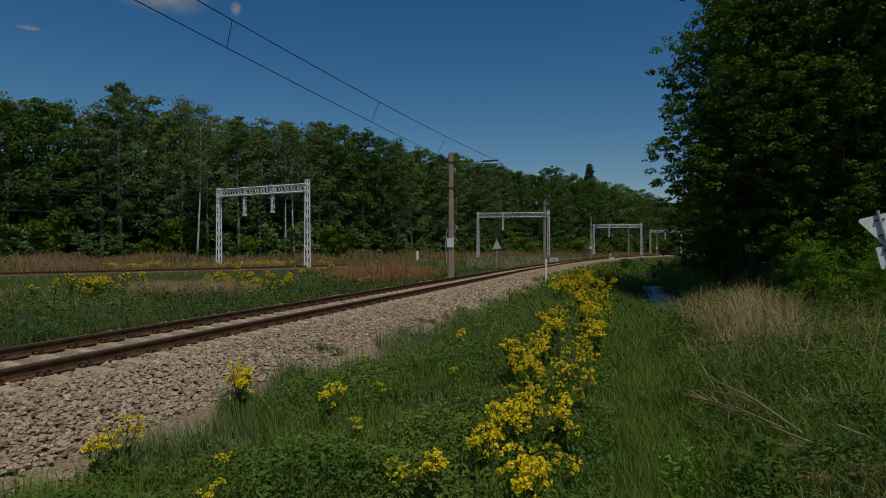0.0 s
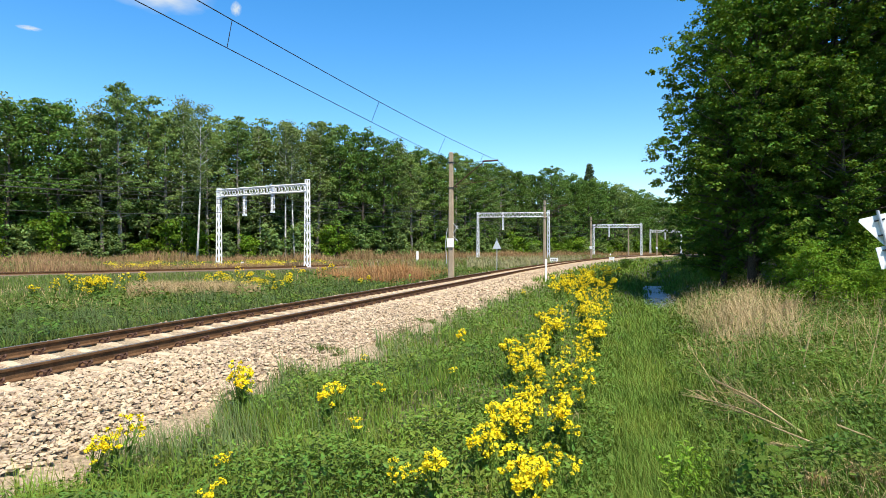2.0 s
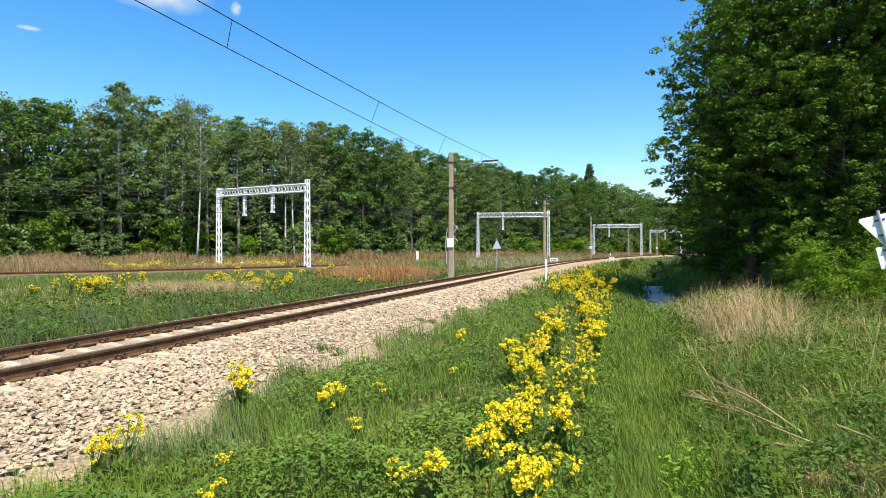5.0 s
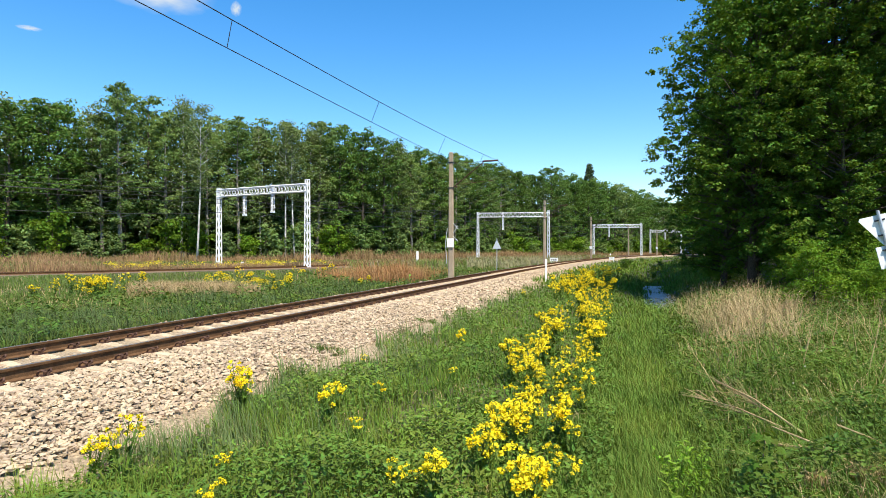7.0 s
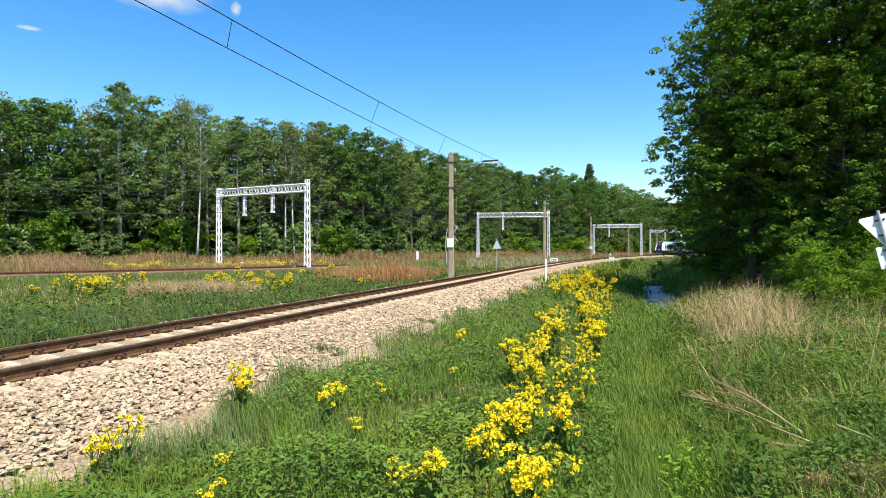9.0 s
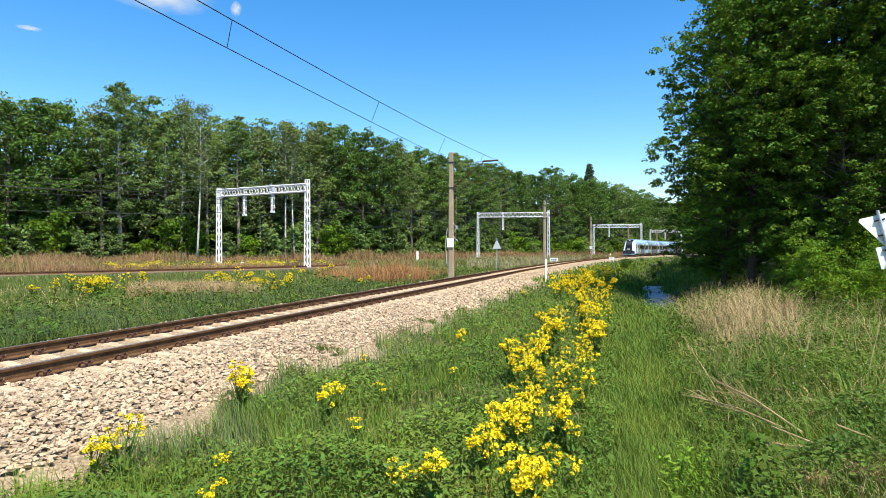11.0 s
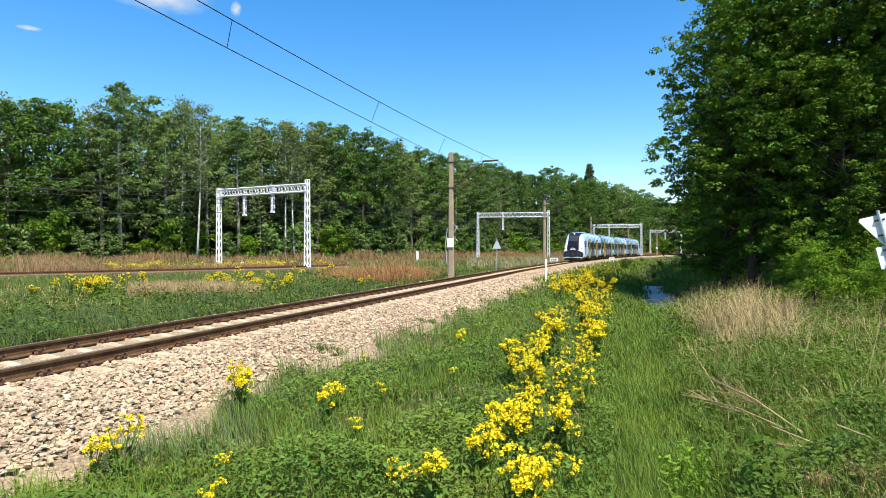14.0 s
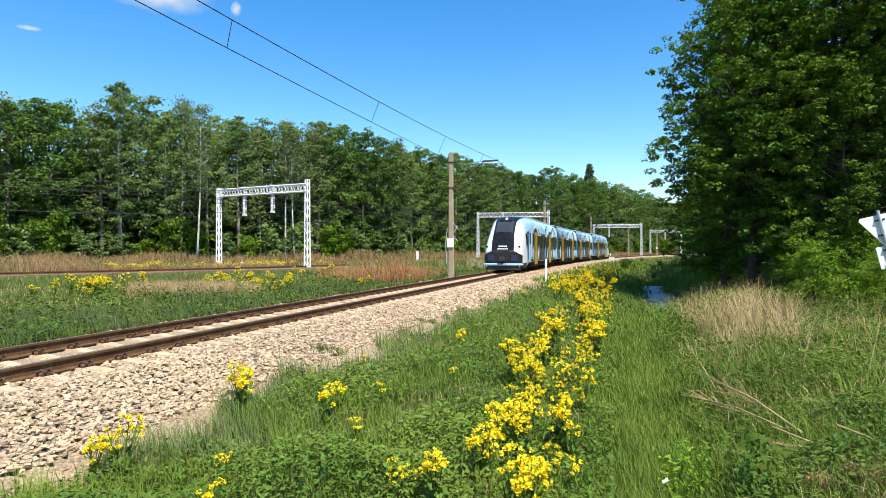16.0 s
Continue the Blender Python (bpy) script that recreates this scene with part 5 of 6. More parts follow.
p, s, u, rs = field(26000, 33, 64, -0.27, 0.02, lambda s, u, x, y, r: (u < -3.4) & (far_dist(x, y) > 3) & (((x + 4.2) / 5.5) ** 2 + ((y - 45) / 11.0) ** 2 < r.uniform(0.0, 1.0, len(x)) ** 1.3) & clumpy(x, y, 0.5, -0.35, r), 13)
grass("russet_sorrel", p, rs.uniform(0.5, 1.5, len(p)) * (0.7 + 0.4 * wob(p[:, 0], p[:, 1], 1.1)), rs.uniform(0.010, 0.028, len(p)), rs.uniform(0.1, 0.8, len(p)), M_SORREL, "patch of russet dry sorrel stalks in the meadow", category="dry plants")
p, s, u, rs = field(40000, 31, 46, -0.16, 0.02, lambda s, u, x, y, r: (u < -3.3) & (((x + 3.1) / 2.6) ** 2 + ((y - 38) / 5.5) ** 2 < r.uniform(0.2, 1.0, len(x))), 19)
p = p[:5200]
grass("russet_sorrel", p, rs.uniform(0.7, 1.7, len(p)) * (0.85 + 0.3 * wob(p[:, 0], p[:, 1], 1.3)), rs.uniform(0.010, 0.022, len(p)), rs.uniform(0.1, 0.9, len(p)), M_SORREL, "dense stand of russet dry sorrel beside the mast", category="dry plants")
p, s, u, rs = field(60000, 22, 32, -0.52, -0.28, lambda s, u, x, y, r: (u < -4) & (((x + 11.2) / 3.4) ** 2 + ((y - 26.5) / 2.6) ** 2 < r.uniform(0.1, 1.0, len(x))), 20)
p = p[:6500]
grass("straw", p, rs.uniform(0.4, 0.85, len(p)), np.full(len(p), 0.014), rs.uniform(0.2, 0.9, len(p)), M_DRY, "patch of pale dead grass standing in the meadow", spread=3.1)
p, s, u, rs = field(90000, 9, 48, -0.95, 0.05, lambda s, u, x, y, r: (u < -2.6 - r.exponential(0.2, len(u))) & (u > -8.5) & clumpy(x, y, 0.9, 0.05 + 0.07 * (-u - 2.6), r), 21)
grass("tall_grass", p, rs.uniform(0.28, 0.72, len(p)), 0.005 + 0.0008 * p[:, 1], rs.uniform(0.2, 0.9, len(p)), M_GRASS_BLUE, "tall dark green grass beyond the track")
E1 = along([(a, c) for a, c in EDGE], 1.0)
ep = np.array([(e[0], e[1], e[2], e[3]) for e in E1])
rs = np.random.RandomState(14)
i = rs.randint(0, len(ep), 36000)
bk = rs.uniform(-8.0, -0.5, len(i))
xy = ep[i, :2] + ep[i, 2:] * bk[:, None] + rs.uniform(-0.6, 0.6, (len(i), 2))
ok = (far_dist(xy[:, 0], xy[:, 1]) > 2.3)
xy = xy[ok]
grass("brown_reeds", np.column_stack([xy, ground_z(xy[:, 0], xy[:, 1])]), rs.uniform(0.9, 2.3, len(xy)) * (0.75 + 0.4 * wob(xy[:, 0], xy[:, 1], 0.35)), np.full(len(xy), 0.055), rs.uniform(0.1, 0.6, len(xy)), M_REED,
      "belt of brown reeds and tall weeds before the forest", category="reeds")
rs = np.random.RandomState(24)
fr = [np.array(far_rows(-o)) for o in (2.6, 9.5)]
i, k = rs.randint(0, 62, 15000), rs.rand(15000, 1) ** 1.3
xy = fr[0][i, :2] * (1 - k) + fr[1][i, :2] * k + rs.normal(0, 0.6, (15000, 2))
xy = xy[(far_dist(xy[:, 0], xy[:, 1]) > 2.5) & (wob(xy[:, 0], xy[:, 1], 0.45, 1.5) > -0.45)]
grass("brown_reeds", np.column_stack([xy, ground_z(xy[:, 0], xy[:, 1])]), rs.uniform(0.5, 1.5, len(xy)) * np.interp(xy[:, 0], (-32, -26), (1.0, 0.45)), np.full(len(xy), 0.045), rs.uniform(0.1, 0.9, len(xy)), M_REED,
      "brown and straw-coloured reeds along the far track", category="reeds")
fr = [np.array(far_rows(o)) for o in (2.4, 8.0)]
for n, seed, hh, m_, lab in ((7000, 26, 1.15, M_GRASS_FAR, "tall green weeds before the far track"), (4500, 27, 1.3, M_PALE_REED, "pale dry weeds before the far track"), (2500, 28, 1.2, M_SORREL, "russet stalks before the far track")):
    rs = np.random.RandomState(seed)
    i, k = rs.randint(44, 92, n), rs.rand(n, 1)
    xy = fr[0][i, :2] * (1 - k) + fr[1][i, :2] * k + rs.normal(0, 0.9, (n, 2))
    ts, tu = track_su(xy[:, 0], xy[:, 1])
    xy = xy[(far_dist(xy[:, 0], xy[:, 1]) > 2.2) & (tu < -4.0) & (wob(xy[:, 0], xy[:, 1], 0.3, seed) > -0.3)]
    grass("far_weeds", np.column_stack([xy, ground_z(xy[:, 0], xy[:, 1])]), hh * rs.uniform(0.4, 1.0, len(xy)), np.full(len(xy), 0.06), rs.uniform(0.1, 0.8, len(xy)), m_, lab, category="weeds")
# long pale grass in the trough of the ditch and on its near bank
p, s, u, rs = field(42000, 4.4, 26, 0.1, 0.5, lambda s, u, x, y, r: (np.abs(u - 8.0 - np.clip((s - 12) * 0.06, 0, 2.1)) < r.uniform(0.2, 0.8, len(u))), 22)
grass("ditch_grass", p, rs.uniform(0.14, 0.40, len(p)), 0.004 + 0.0007 * p[:, 1], rs.uniform(0.1, 0.8, len(p)), M_GRASS_LIGHT, "light yellowish-green grass along the ditch bottom")
p, s, u, rs = field(12000, 4.2, 12, 0.38, 0.8, lambda s, u, x, y, r: (u > 8.6) & clumpy(x, y, 1.2, 0.0, r), 23)
grass("long_grass", p, rs.uniform(0.22, 0.62, len(p)), 0.004 + 0.0008 * p[:, 1], rs.uniform(0.2, 1.1, len(p)), M_GRASS_LIGHT, "long light green grass on the ditch bank")
p, s, u, rs = field(5000, 4.2, 14, 0.38, 0.8, lambda s, u, x, y, r: (u > 9.0) & clumpy(x, y, 1.4, 0.3, r), 25)
grass("straw", p, rs.uniform(0.15, 0.6, len(p)), 0.003 + 0.0005 * p[:, 1], rs.uniform(0.5, 1.7, len(p)), M_DRY, "dead straw lying among the bank grass", spread=3.1)
p, s, u, rs = field(14000, 66, 125, 0.04, 0.235, lambda s, u, x, y, r: (u < -4.2) & (far_dist(x, y) > 2.5), 15)
grass("pale_reeds", p, rs.uniform(0.4, 1.3, len(p)) * (0.8 + 0.3 * wob(p[:, 0], p[:, 1], 0.4)), np.full(len(p), 0.06), rs.uniform(0.1, 0.6, len(p)), M_PALE_REED, "pale dry reeds between the two tracks", category="reeds")


# ---- yellow wintercress ----
def cress(seed, h, stems, heads):
    """A branching herb with leafy stems and yellow heads of small blossoms."""
    rs = np.random.RandomState(seed)
    t = thing("wintercress", Matrix.Identity(4), "yellow-flowering wintercress on the grassy verge", "flower", "yellow wintercress plants")
    st = Build()
    hc, lc, ln_ = [], [], []
    for i in range(stems):
        az, out = rs.uniform(0, 6.28), rs.uniform(0.02, 0.16) * h / 0.6
        hh = h * rs.uniform(0.72, 1.05)
        top = np.array([math.cos(az) * out, math.sin(az) * out, hh])
        mid = top * np.array([0.35, 0.35, 0.5])
        st.tube([(0, 0, 0), mid, top], [0.006, 0.005, 0.003], 5, cap=False)
        for j in range(heads):
            k = rs.uniform(0.62, 0.85)
            a2 = rs.uniform(0, 6.28)
            p0 = top * k + np.array([0, 0, 0])
            p1 = p0 + np.array([math.cos(a2) * 0.06, math.sin(a2) * 0.06, hh * rs.uniform(0.12, 0.24)])
            if j == 0:
                p1 = top
            else:
                st.tube([p0, p1], [0.003, 0.002], 4, cap=False)
            hc.append(p1)
        for j in range(7):
            k = rs.uniform(0.08, 0.75)
            lc.append(mid * 2 * k if k < 0.5 else mid + (top - mid) * (k - 0.5) * 2)
    part("stem", st, M_WEED, t)
    lc = np.array(lc) + rs.normal(0, 0.025, (len(lc), 3)) * np.array([1, 1, 0.3])
    n = len(lc)
    tn = np.column_stack([rs.normal(size=(n, 2)), np.full(n, 0.5)])
    nr = unit(np.column_stack([-tn[:, :2] * 0.6, np.full(n, 1.0)]))
    ll = rs.uniform(0.05, 0.11, n)
    part("foliage", leaf_mesh("foliage", lc, nr, tn, ll, ll * 0.4, M_WEED, 0.3), None, t)
    cs = []
    for c in hc:
        m_ = rs.randint(12, 22)
        q = rs.normal(0, 1, (m_, 3))
        q = unit(q) * rs.uniform(0.3, 1, (m_, 1)) * np.array([0.030, 0.030, 0.026])
        cs.append(c + q)
    cs = np.concatenate(cs)
    n = len(cs)
    nr = unit(rs.normal(0, 0.6, (n, 3)) + np.array([0, 0, 1.0]))
    part("blossom", leaf_mesh("blossom", cs, nr, rs.normal(size=(n, 3)), rs.uniform(0.016, 0.028, n), rs.uniform(0.016, 0.026, n), M_PETAL, 0.25), None, t, "bright yellow blossoms")
    return t


cresses = [cress(51, 0.62, 6, 3), cress(52, 0.55, 8, 3), cress(53, 0.68, 5, 3), cress(54, 0.5, 5, 2)]
SWAY = []


def plant(i, x, y, k, sway=0.0):
    src = cresses[i % len(cresses)]
    t = put(src, x, y, k, rng.uniform(0, 6.28))
    if sway:
        SWAY.append((t, t.matrix_basis.copy(), sway, rng.uniform(0, 6.28)))
    return t


for j, (x, y, k, i, sw) in enumerate([
        (-2.36, 7.2, 1.35, 1, 2.2), (-2.42, 7.3, 1.2, 2, 2.2), (-2.93, 5.4, 0.9, 3, 2.0), (-2.75, 5.2, 0.95, 2, 2.0), (-2.98, 5.15, 0.75, 1, 2.0), (-1.9, 5.2, 0.88, 3, 1.0), (-1.65, 4.3, 0.85, 0, 0.8), (-1.6, 4.25, 0.9, 3, 0.8),
        (-1.33, 7.0, 0.9, 1, 1.2), (-0.9, 6.35, 0.85, 3, 1.2), (-0.83, 8.0, 0.95, 3, 1.0), (0.36, 12.4, 0.8, 1, 0), (0.14, 9.3, 0.8, 3, 0), (-1.35, 10.4, 0.7, 3, 0),
        (-0.36, 5.1, 0.9, 0, 1.0), (-0.06, 5.0, 0.9, 1, 1.0), (-0.2, 5.2, 0.8, 3, 0), (-0.3, 4.55, 0.6, 3, 0), (-2.2, 3.85, 0.7, 1, 0)]):
    plant(i, x, y, k, sw)
strip = np.random.RandomState(61)
for n, s0, s1, u0, u1, k0 in ((32, 4.6, 9.2, 6.3, 7.2, 1.0), (8, 8.4, 11, 6.0, 6.6, 1.05), (36, 9.5, 17.5, 6.3, 7.3, 1.2), (6, 12, 17, 5.6, 6.3, 0.9),
                              (8, 17.5, 24, 6.0, 7.4, 1.0), (56, 22, 34, 4.9, 7.4, 1.2), (46, 32, 54, 4.2, 7.5, 1.3), (5, 18, 40, 3.9, 5.0, 0.9)):
    for j in range(n):
        for _ in range(12):
            s, u = strip.uniform(s0, s1), strip.uniform(u0, u1)
            x, y, _ = track(s, u)
            if wob(x, y, 2.6 / (1 + s / 40), 0.4) + 0.6 * wob(x, y, 5.5 / (1 + s / 40), 1.3) > -0.3:
                break
        plant(strip.randint(4), x, y, k0 * strip.uniform(0.75, 1.15), 0.8 if s < 7 and j % 4 == 0 else 0)
for n, x0, y0, rx, ry in ((24, -13.8, 24.3, 0.9, 1.2), (4, -14.9, 22.8, 0.5, 0.5), (4, -15.5, 31.2, 0.5, 1.0), (26, -10.0, 31.0, 1.4, 2.0), (8, -8.0, 28.0, 0.9, 1.2),
                          (6, -9.1, 45.5, 1.0, 1.5), (4, -9.9, 42.6, 0.5, 1.0), (3, -4.2, 31.5, 0.4, 0.8),):
    for j in range(n):
        plant(strip.randint(4), x0 + strip.uniform(-rx, rx), y0 + strip.uniform(-ry, ry), strip.uniform(0.95, 1.45))


# beyond the far track they stand in a close band
rs = np.random.RandomState(62)
fc = []
fr = [np.array(far_rows(-o)) for o in (2.7, 5.2)]
for j in range(110):
    i, k = rs.randint(20, 46), rs.rand() ** 1.5
    x, y = fr[0][i, :2] * (1 - k) + fr[1][i, :2] * k + rs.normal(0, 0.3, 2)
    if wob(x, y, 0.5, 2.0) > -0.35:
        m_ = rs.randint(16, 40)
        fc.append(np.array([x, y, gz(x, y) + rs.uniform(0.35, 0.7)]) + rs.normal(0, 1, (m_, 3)) * np.array([0.20, 0.20, 0.10]))
fc = np.concatenate(fc)
fs = np.full(len(fc), 0.07)
tagged(new("wintercress_band", leaf_mesh("wintercress_band", fc, unit(rs.normal(0, 0.6, (len(fc), 3)) + np.array([0, 0, 1.0])), rs.normal(size=(len(fc), 3)), fs, fs, M_PETAL, 0.25)),
       "band of yellow wintercress in bloom before the forest", "flowers", kind="stuff")


# ---- sapling, fallen stalks, tufts on the bank ----
def maple_leaf(c, tip, nrm, size):
    """A lobed leaf as a fan round its middle."""
    tip = (Vector(tip) - Vector(nrm) * Vector(tip).dot(Vector(nrm))).normalized()
    side = Vector(nrm).cross(tip)
    out = [Vector(c)]
    for a, r in ((180, 0.25), (140, 0.5), (115, 0.28), (75, 0.62), (40, 0.3), (0, 0.72), (-40, 0.3), (-75, 0.62), (-115, 0.28), (-140, 0.5)):
        a = math.radians(a)
        out.append(Vector(c) + (tip * math.cos(a) + side * math.sin(a)) * r * size - Vector(nrm) * 0.06 * size * (r > 0.4))
    return out, [(0, 1 + i, 1 + (i + 1) % 10) for i in range(10)]


sx_, sy_ = 2.78, 5.35
sapling = thing("maple_sapling", Matrix.Translation((sx_, sy_, gz(sx_, sy_))), "young maple sapling with dark lobed leaves", "sapling")
rs = np.random.RandomState(71)
part("stem", Build().tube([(0, 0, -0.03), (0.01, 0, 0.4), (0.03, 0.01, 0.70)], [0.008, 0.006, 0.003], 6), M_BARK, sapling)
b = Build()
for i in range(120):
    z = 0.16 + 0.58 * i / 119
    a = i * 2.4
    r = rs.uniform(0.05, 0.16) * (1.2 - 0.6 * (z - 0.3))
    c = (r * math.cos(a) + 0.03, r * math.sin(a), z)
    nr = Vector((math.cos(a) * 0.9 + rs.normal(0, 0.3), math.sin(a) * 0.9 - 0.3, 0.75)).normalized()
    b.add(*maple_leaf(c, (math.cos(a), math.sin(a), -0.7), nr, rs.uniform(0.055, 0.09)))
part("foliage", b, M_LEAF_OAK, sapling)
SWAY.append((sapling, sapling.matrix_basis.copy(), 5.0, 0.4))

M_SHOOT = mat("willow_leaves", (0.20, 0.33, 0.03), 0.5, (0.15, 0.27, 0.025), 3, 20, 0.2, island=0.35, thin=0.35)
shoot_p = None
for x, y, k in ((2.15, 5.5, 1.0), (2.45, 5.75, 1.1), (2.0, 5.1, 0.8), (2.6, 6.3, 1.0), (1.75, 5.0, 0.7), (2.3, 6.0, 1.2)):
    if shoot_p is None:
        shoot_p = thing("willow_shoot", Matrix.Translation((x, y, gz(x, y))), "light green leafy willow shoots in the grass", "shrub", "willow shoots")
        b, cs, tn = Build(), [], []
        for i in range(9):
            a, o = rs.uniform(0, 6.28), rs.uniform(0.05, 0.2)
            top = np.array([math.cos(a) * o, math.sin(a) * o, rs.uniform(0.3, 0.5)])
            part("stem", Build().tube([(0, 0, 0), top], [0.004, 0.002], 4), M_WEED, shoot_p)
            for j in range(22):
                f_ = 0.2 + 0.8 * j / 22
                cs.append(top * f_ + rs.normal(0, 0.02, 3))
                tn.append(rs.normal(size=3) + np.array([0, 0, 0.5]))
        cs, tn = np.array(cs), np.array(tn)
        nr = unit(rs.normal(0, 0.6, (len(cs), 3)) + np.array([0, 0, 1]))
        part("foliage", leaf_mesh("foliage", cs, nr, tn, np.full(len(cs), 0.06), np.full(len(cs), 0.022), M_SHOOT, 0.2), None, shoot_p)
    else:
        copy_thing(shoot_p, Matrix.LocRotScale((x, y, gz(x, y)), Euler((0, 0, x * 9)), (k, k, k)))


def dead_stalk(p0, p1, twigs, seed, label, r=1.0):
    """A dry stalk with a brush of fine twigs towards its tip."""
    rs = np.random.RandomState(seed)
    p0, p1 = np.array(p0), np.array(p1)
    t = thing("dry_stalk", Matrix.Translation(p0), label, "dry plant")
    d = p1 - p0
    L = np.linalg.norm(d)
    part("stem", Build().tube([(0, 0, 0), d * 0.5 + np.array([0, 0, 0.03 * L]), d], [0.013 * r, 0.010 * r, 0.005 * r], 5), M_DRY, t)
    b = Build()
    for i in range(twigs):
        k = rs.uniform(0.4, 0.95)
        e = d / L * rs.uniform(0.12, 0.30) * L + rs.normal(0, 0.065 * L, 3) * np.array([1, 1, 0.6]) + np.array([0, 0, 0.03 * L])
        b.tube([d * k, d * k + e * 0.5 + np.array([0, 0, 0.01]), d * k + e], [0.0030, 0.0024, 0.0016], 4, cap=False)
    if twigs:
        part("brush", b, M_DRY, t)
    return t


def gp(x, y, dz):
    return (x, y, gz(x, y) + dz)


dead_stalk(gp(3.9, 6.6, 0.25), gp(3.75, 8.3, 0.55), 44, 81, "fallen dry stalk with a brush of fine twigs on the bank")
dead_stalk(gp(3.8, 6.8, 0.28), gp(3.4, 8.0, 0.45), 34, 82, "fallen dry stalk with a brush of fine twigs on the bank")
dead_stalk(gp(3.95, 5.6, 0.18), gp(3.35, 6.3, 0.30), 26, 83, "broken dry stalk lying in the bank grass")
dead_stalk(gp(3.66, 4.95, 0.18), gp(3.52, 6.5, 0.42), 0, 84, "bare dry stalk lying in the bank grass", 1.2)
dead_stalk(gp(3.9, 6.0, 0.42), gp(4.05, 5.2, 0.25), 8, 85, "bent dry stalk over the bank grass", 0.8)
for j in range(26):
    x, y = rs.uniform(4.6, 9.2), rs.uniform(8.0, 13.5)
    if x / y < 0.42 or x / y > 0.76:
        x = y * rs.uniform(0.45, 0.74)
    h = rs.uniform(0.5, 1.0)
    dead_stalk(gp(x, y, -0.02), gp(x + rs.normal(0, 0.25), y + rs.normal(0, 0.2), h), 4 if j % 3 == 0 else 0, 90 + j, "standing dry stalk on the weedy bank", 0.55)
for j, (x, y, k) in enumerate(((3.22, 5.25, 1.5), (3.60, 5.2, 1.3), (3.75, 5.25, 0.9))):
    rs3 = np.random.RandomState(120 + j)
    n = 220
    q = np.column_stack([rs3.normal(0, 0.03, (n, 2)), np.zeros(n)])
    v, qq, tt = blade_arrays(q, rs3.uniform(0.08, 0.17, n) * k, np.full(n, 0.006), rs3.uniform(0.4, 1.3, n), rs3.uniform(0, 6.28, n))
    ob = new("straw_tuft", fast_mesh("straw_tuft", v, qq, tt, M_DRY))
    ob.matrix_basis = Matrix.Translation(gp(x, y, 0.14))
    tagged(ob, "small tuft of dry straw in the grass", "dry grass", "straw tufts")
for s, u, k in ((9.7, 2.55, 1.0), (9.9, 2.75, 0.8), (14.8, 2.7, 0.8), (15.3, 2.9, 0.7), (18.6, 2.7, 0.6), (31, 3.1, 1.3)):
    x, y, z = at_u(s, u)
    rs3 = np.random.RandomState(int(s * 10))
    n = 160
    q = np.column_stack([rs3.normal(0, 0.10, (n, 2)), np.zeros(n)])
    v, qq, tt = blade_arrays(q, rs3.uniform(0.08, 0.24, n) * k, np.full(n, 0.010), rs3.uniform(0.3, 1.2, n), rs3.uniform(0, 6.28, n))
    ob = new("weed_tuft", fast_mesh("weed_tuft", v, qq, tt, M_WEED))
    ob.matrix_basis = Matrix.Translation((x, y, z))
    tagged(ob, "small weed tuft growing in the ballast", "weed", "weed tufts in the ballast")

# seed heads on the bank
M_PUFF = mat("seed_puff", (0.62, 0.62, 0.58), 0.9, (0.55, 0.55, 0.50), 30, 90, 0.15, coords="obj", thin=0.3)
puff = None
for x, y, h in ((4.55, 7.9, 0.42), (4.35, 7.2, 0.36), (5.0, 8.4, 0.40), (5.6, 9.0, 0.45), (4.2, 6.4, 0.33)):
    if puff is None:
        puff = thing("dandelion", Matrix.Translation(gp(x, y, 0)), "dandelion with a pale round seed head", "flower", "dandelion seed heads")
        part("stem", Build().tube([(0, 0, 0), (0.01, 0, h)], [0.003, 0.002], 5), M_WEED, puff)
        rs4 = np.random.RandomState(7)
        d_ = unit(rs4.normal(size=(90, 3)))
        part("seed_head", leaf_mesh("seed_head", d_ * 0.012 + np.array([0.01, 0, h]), d_, rs4.normal(size=(90, 3)), np.full(90, 0.008), np.full(90, 0.006), M_PUFF, -0.3), None, puff, "pale fluffy seed head")
    else:
        copy_thing(puff, Matrix.Translation(gp(x, y, h - 0.42)))

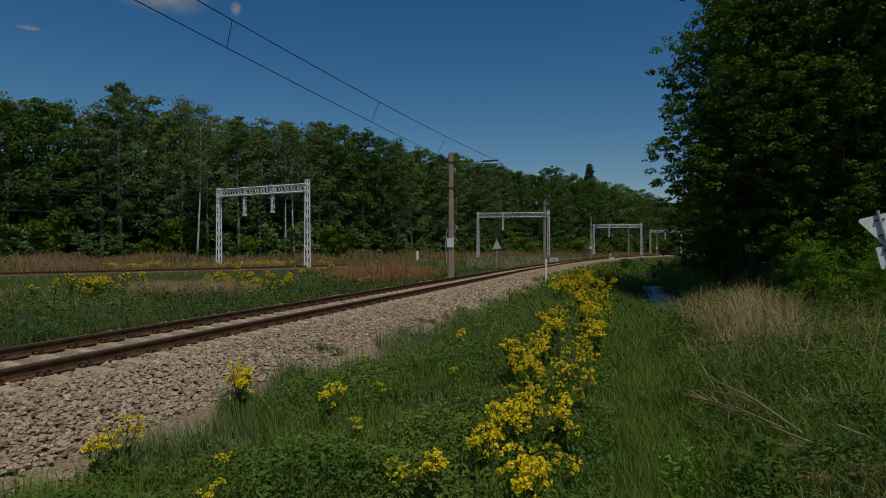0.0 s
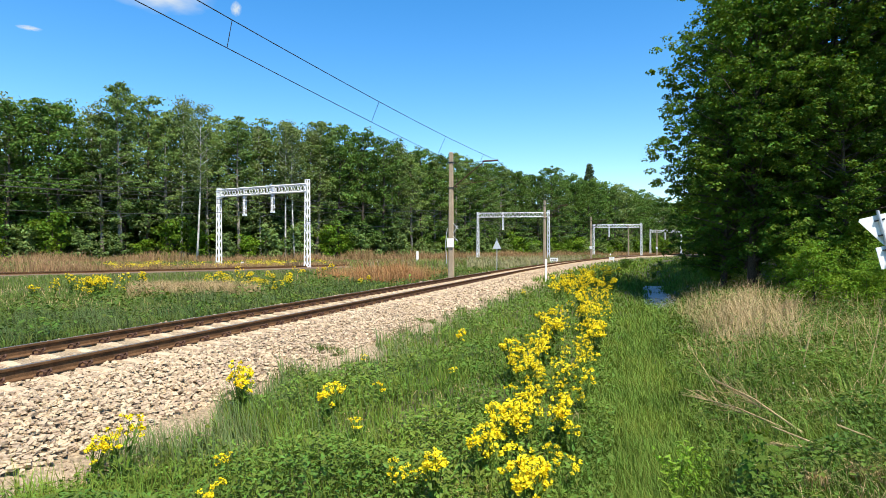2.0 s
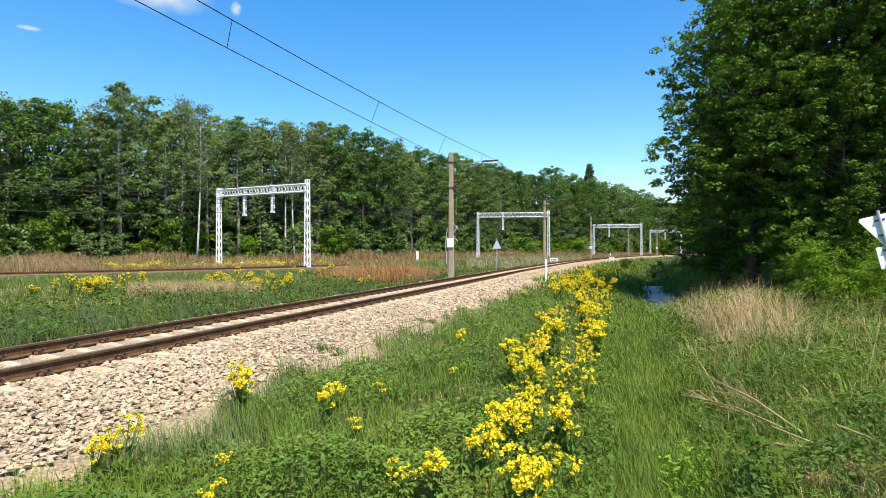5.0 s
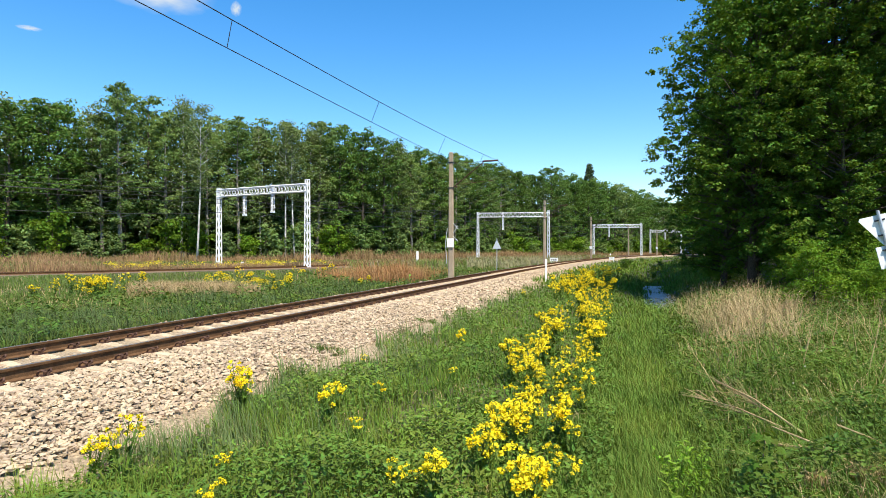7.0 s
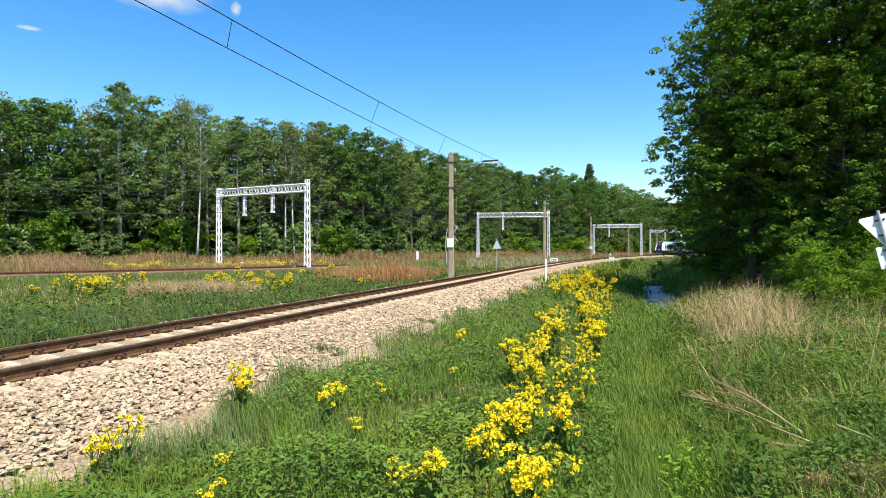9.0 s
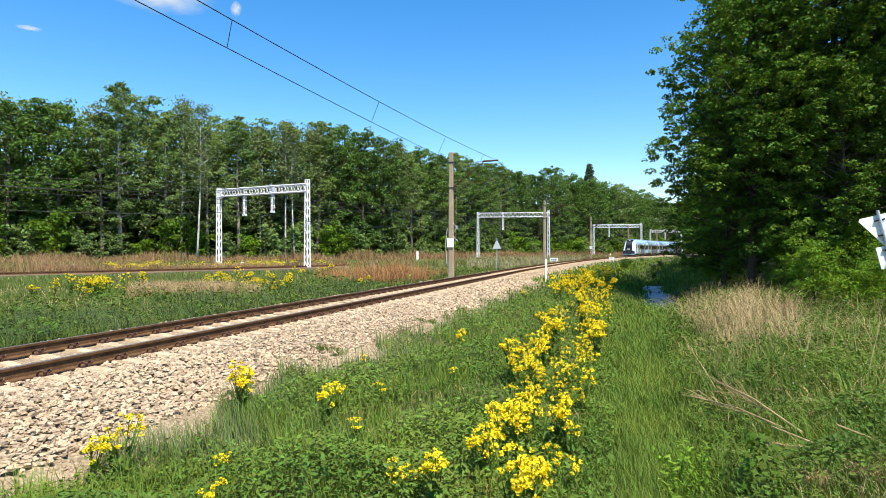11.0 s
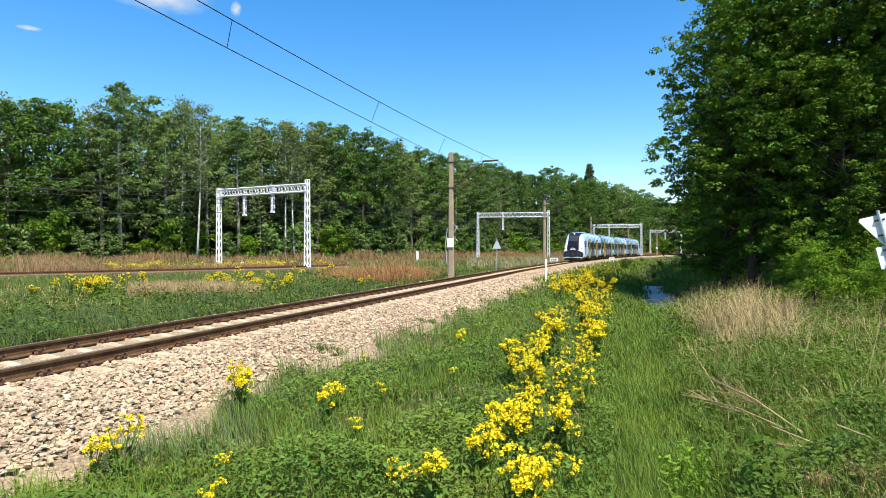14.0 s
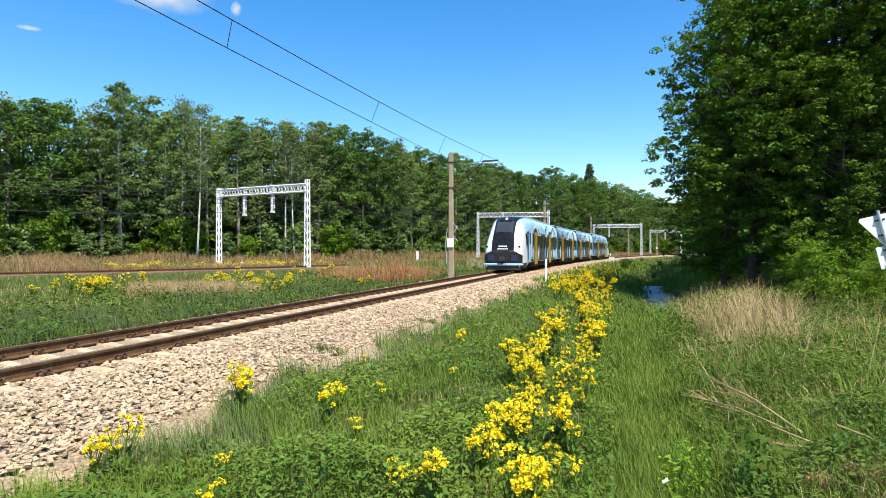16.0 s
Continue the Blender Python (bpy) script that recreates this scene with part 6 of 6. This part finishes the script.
# ---- butterfly ----
M_WING = mat("pale_wing", (0.75, 0.78, 0.62), 0.7, (0.70, 0.74, 0.55), 20, 90, 0.08, coords="obj", thin=0.3)
butterfly = thing("butterfly", Matrix.Translation((-2.4, 4.2, -0.75)), "pale whitish butterfly flying over the verge", "butterfly")
part("body", Build().tube([(0, -0.011, 0), (0, 0, 0.001), (0, 0.012, 0)], [0.001, 0.0022, 0.001], 6), M_BLACK, butterfly)
WINGS = []
for sx in (-1, 1):
    pts = [(0, 0.006), (0.012, 0.022), (0.030, 0.024), (0.031, 0.010), (0.024, 0.000), (0.026, -0.014), (0.014, -0.022), (0, -0.008)]
    b = Build()
    n = len(pts)
    b.add([(sx * a * 1.35, c * 1.35, 0.0004) for a, c in pts] + [(sx * a * 1.35, c * 1.35, -0.0004) for a, c in pts],
          [tuple(range(n)), tuple(reversed(range(n, 2 * n)))] + [(i, n + i, n + (i + 1) % n, (i + 1) % n) for i in range(n)])
    WINGS.append((part("wing", b, M_WING, butterfly), sx))


def fly_and_sway():
    """Plants nod in the breeze, the butterfly crosses the verge."""
    for ob, m, amp, ph in SWAY:
        rows = []
        for i in range(41):
            t = i * 0.4
            a = amp * (0.6 * math.sin(1.9 * t + ph) + 0.4 * math.sin(4.3 * t + 2 * ph))
            c = amp * 0.5 * math.sin(2.7 * t + ph * 1.7)
            rows.append((t, m @ pose(0, 0, 0, c, a, 0)))
        for t, r in rows:
            r.translation = m.translation
        sc = ob.scale.copy()
        walk(ob, rows)
        ob.scale = sc
    path = [(0.0, -2.55, 4.0, -0.72), (14.6, -2.5, 4.05, -0.70), (14.9, -2.15, 4.25, -0.42), (15.0, -1.82, 4.8, -0.21), (15.1, -1.54, 4.95, -0.15), (15.2, -1.12, 5.1, -0.04),
            (15.3, -0.79, 5.2, -0.06), (15.4, -0.29, 5.3, -0.06), (15.5, 0.14, 5.4, -0.14), (15.6, 0.62, 5.35, -0.30), (15.7, 0.90, 5.2, -0.38),
            (15.8, 1.35, 5.0, -0.50), (15.9, 1.62, 4.9, -0.56), (16.0, 1.80, 4.9, -0.50)]
    walk(butterfly, [(t, pose(x, y, z, 12, 10, -75)) for t, x, y, z in path])
    for w, sx in WINGS:
        flap = [(0.0, 70), (14.8, 70)] + [(14.9 + 0.1 * i, (15, 60, 20, 55, 70, 10, 40, 65, 20, 50, 15, 60)[i]) for i in range(12)]
        walk(w, [(t, pose(0, 0, 0, 0, -sx * a, 0)) for t, a in flap])


motions()
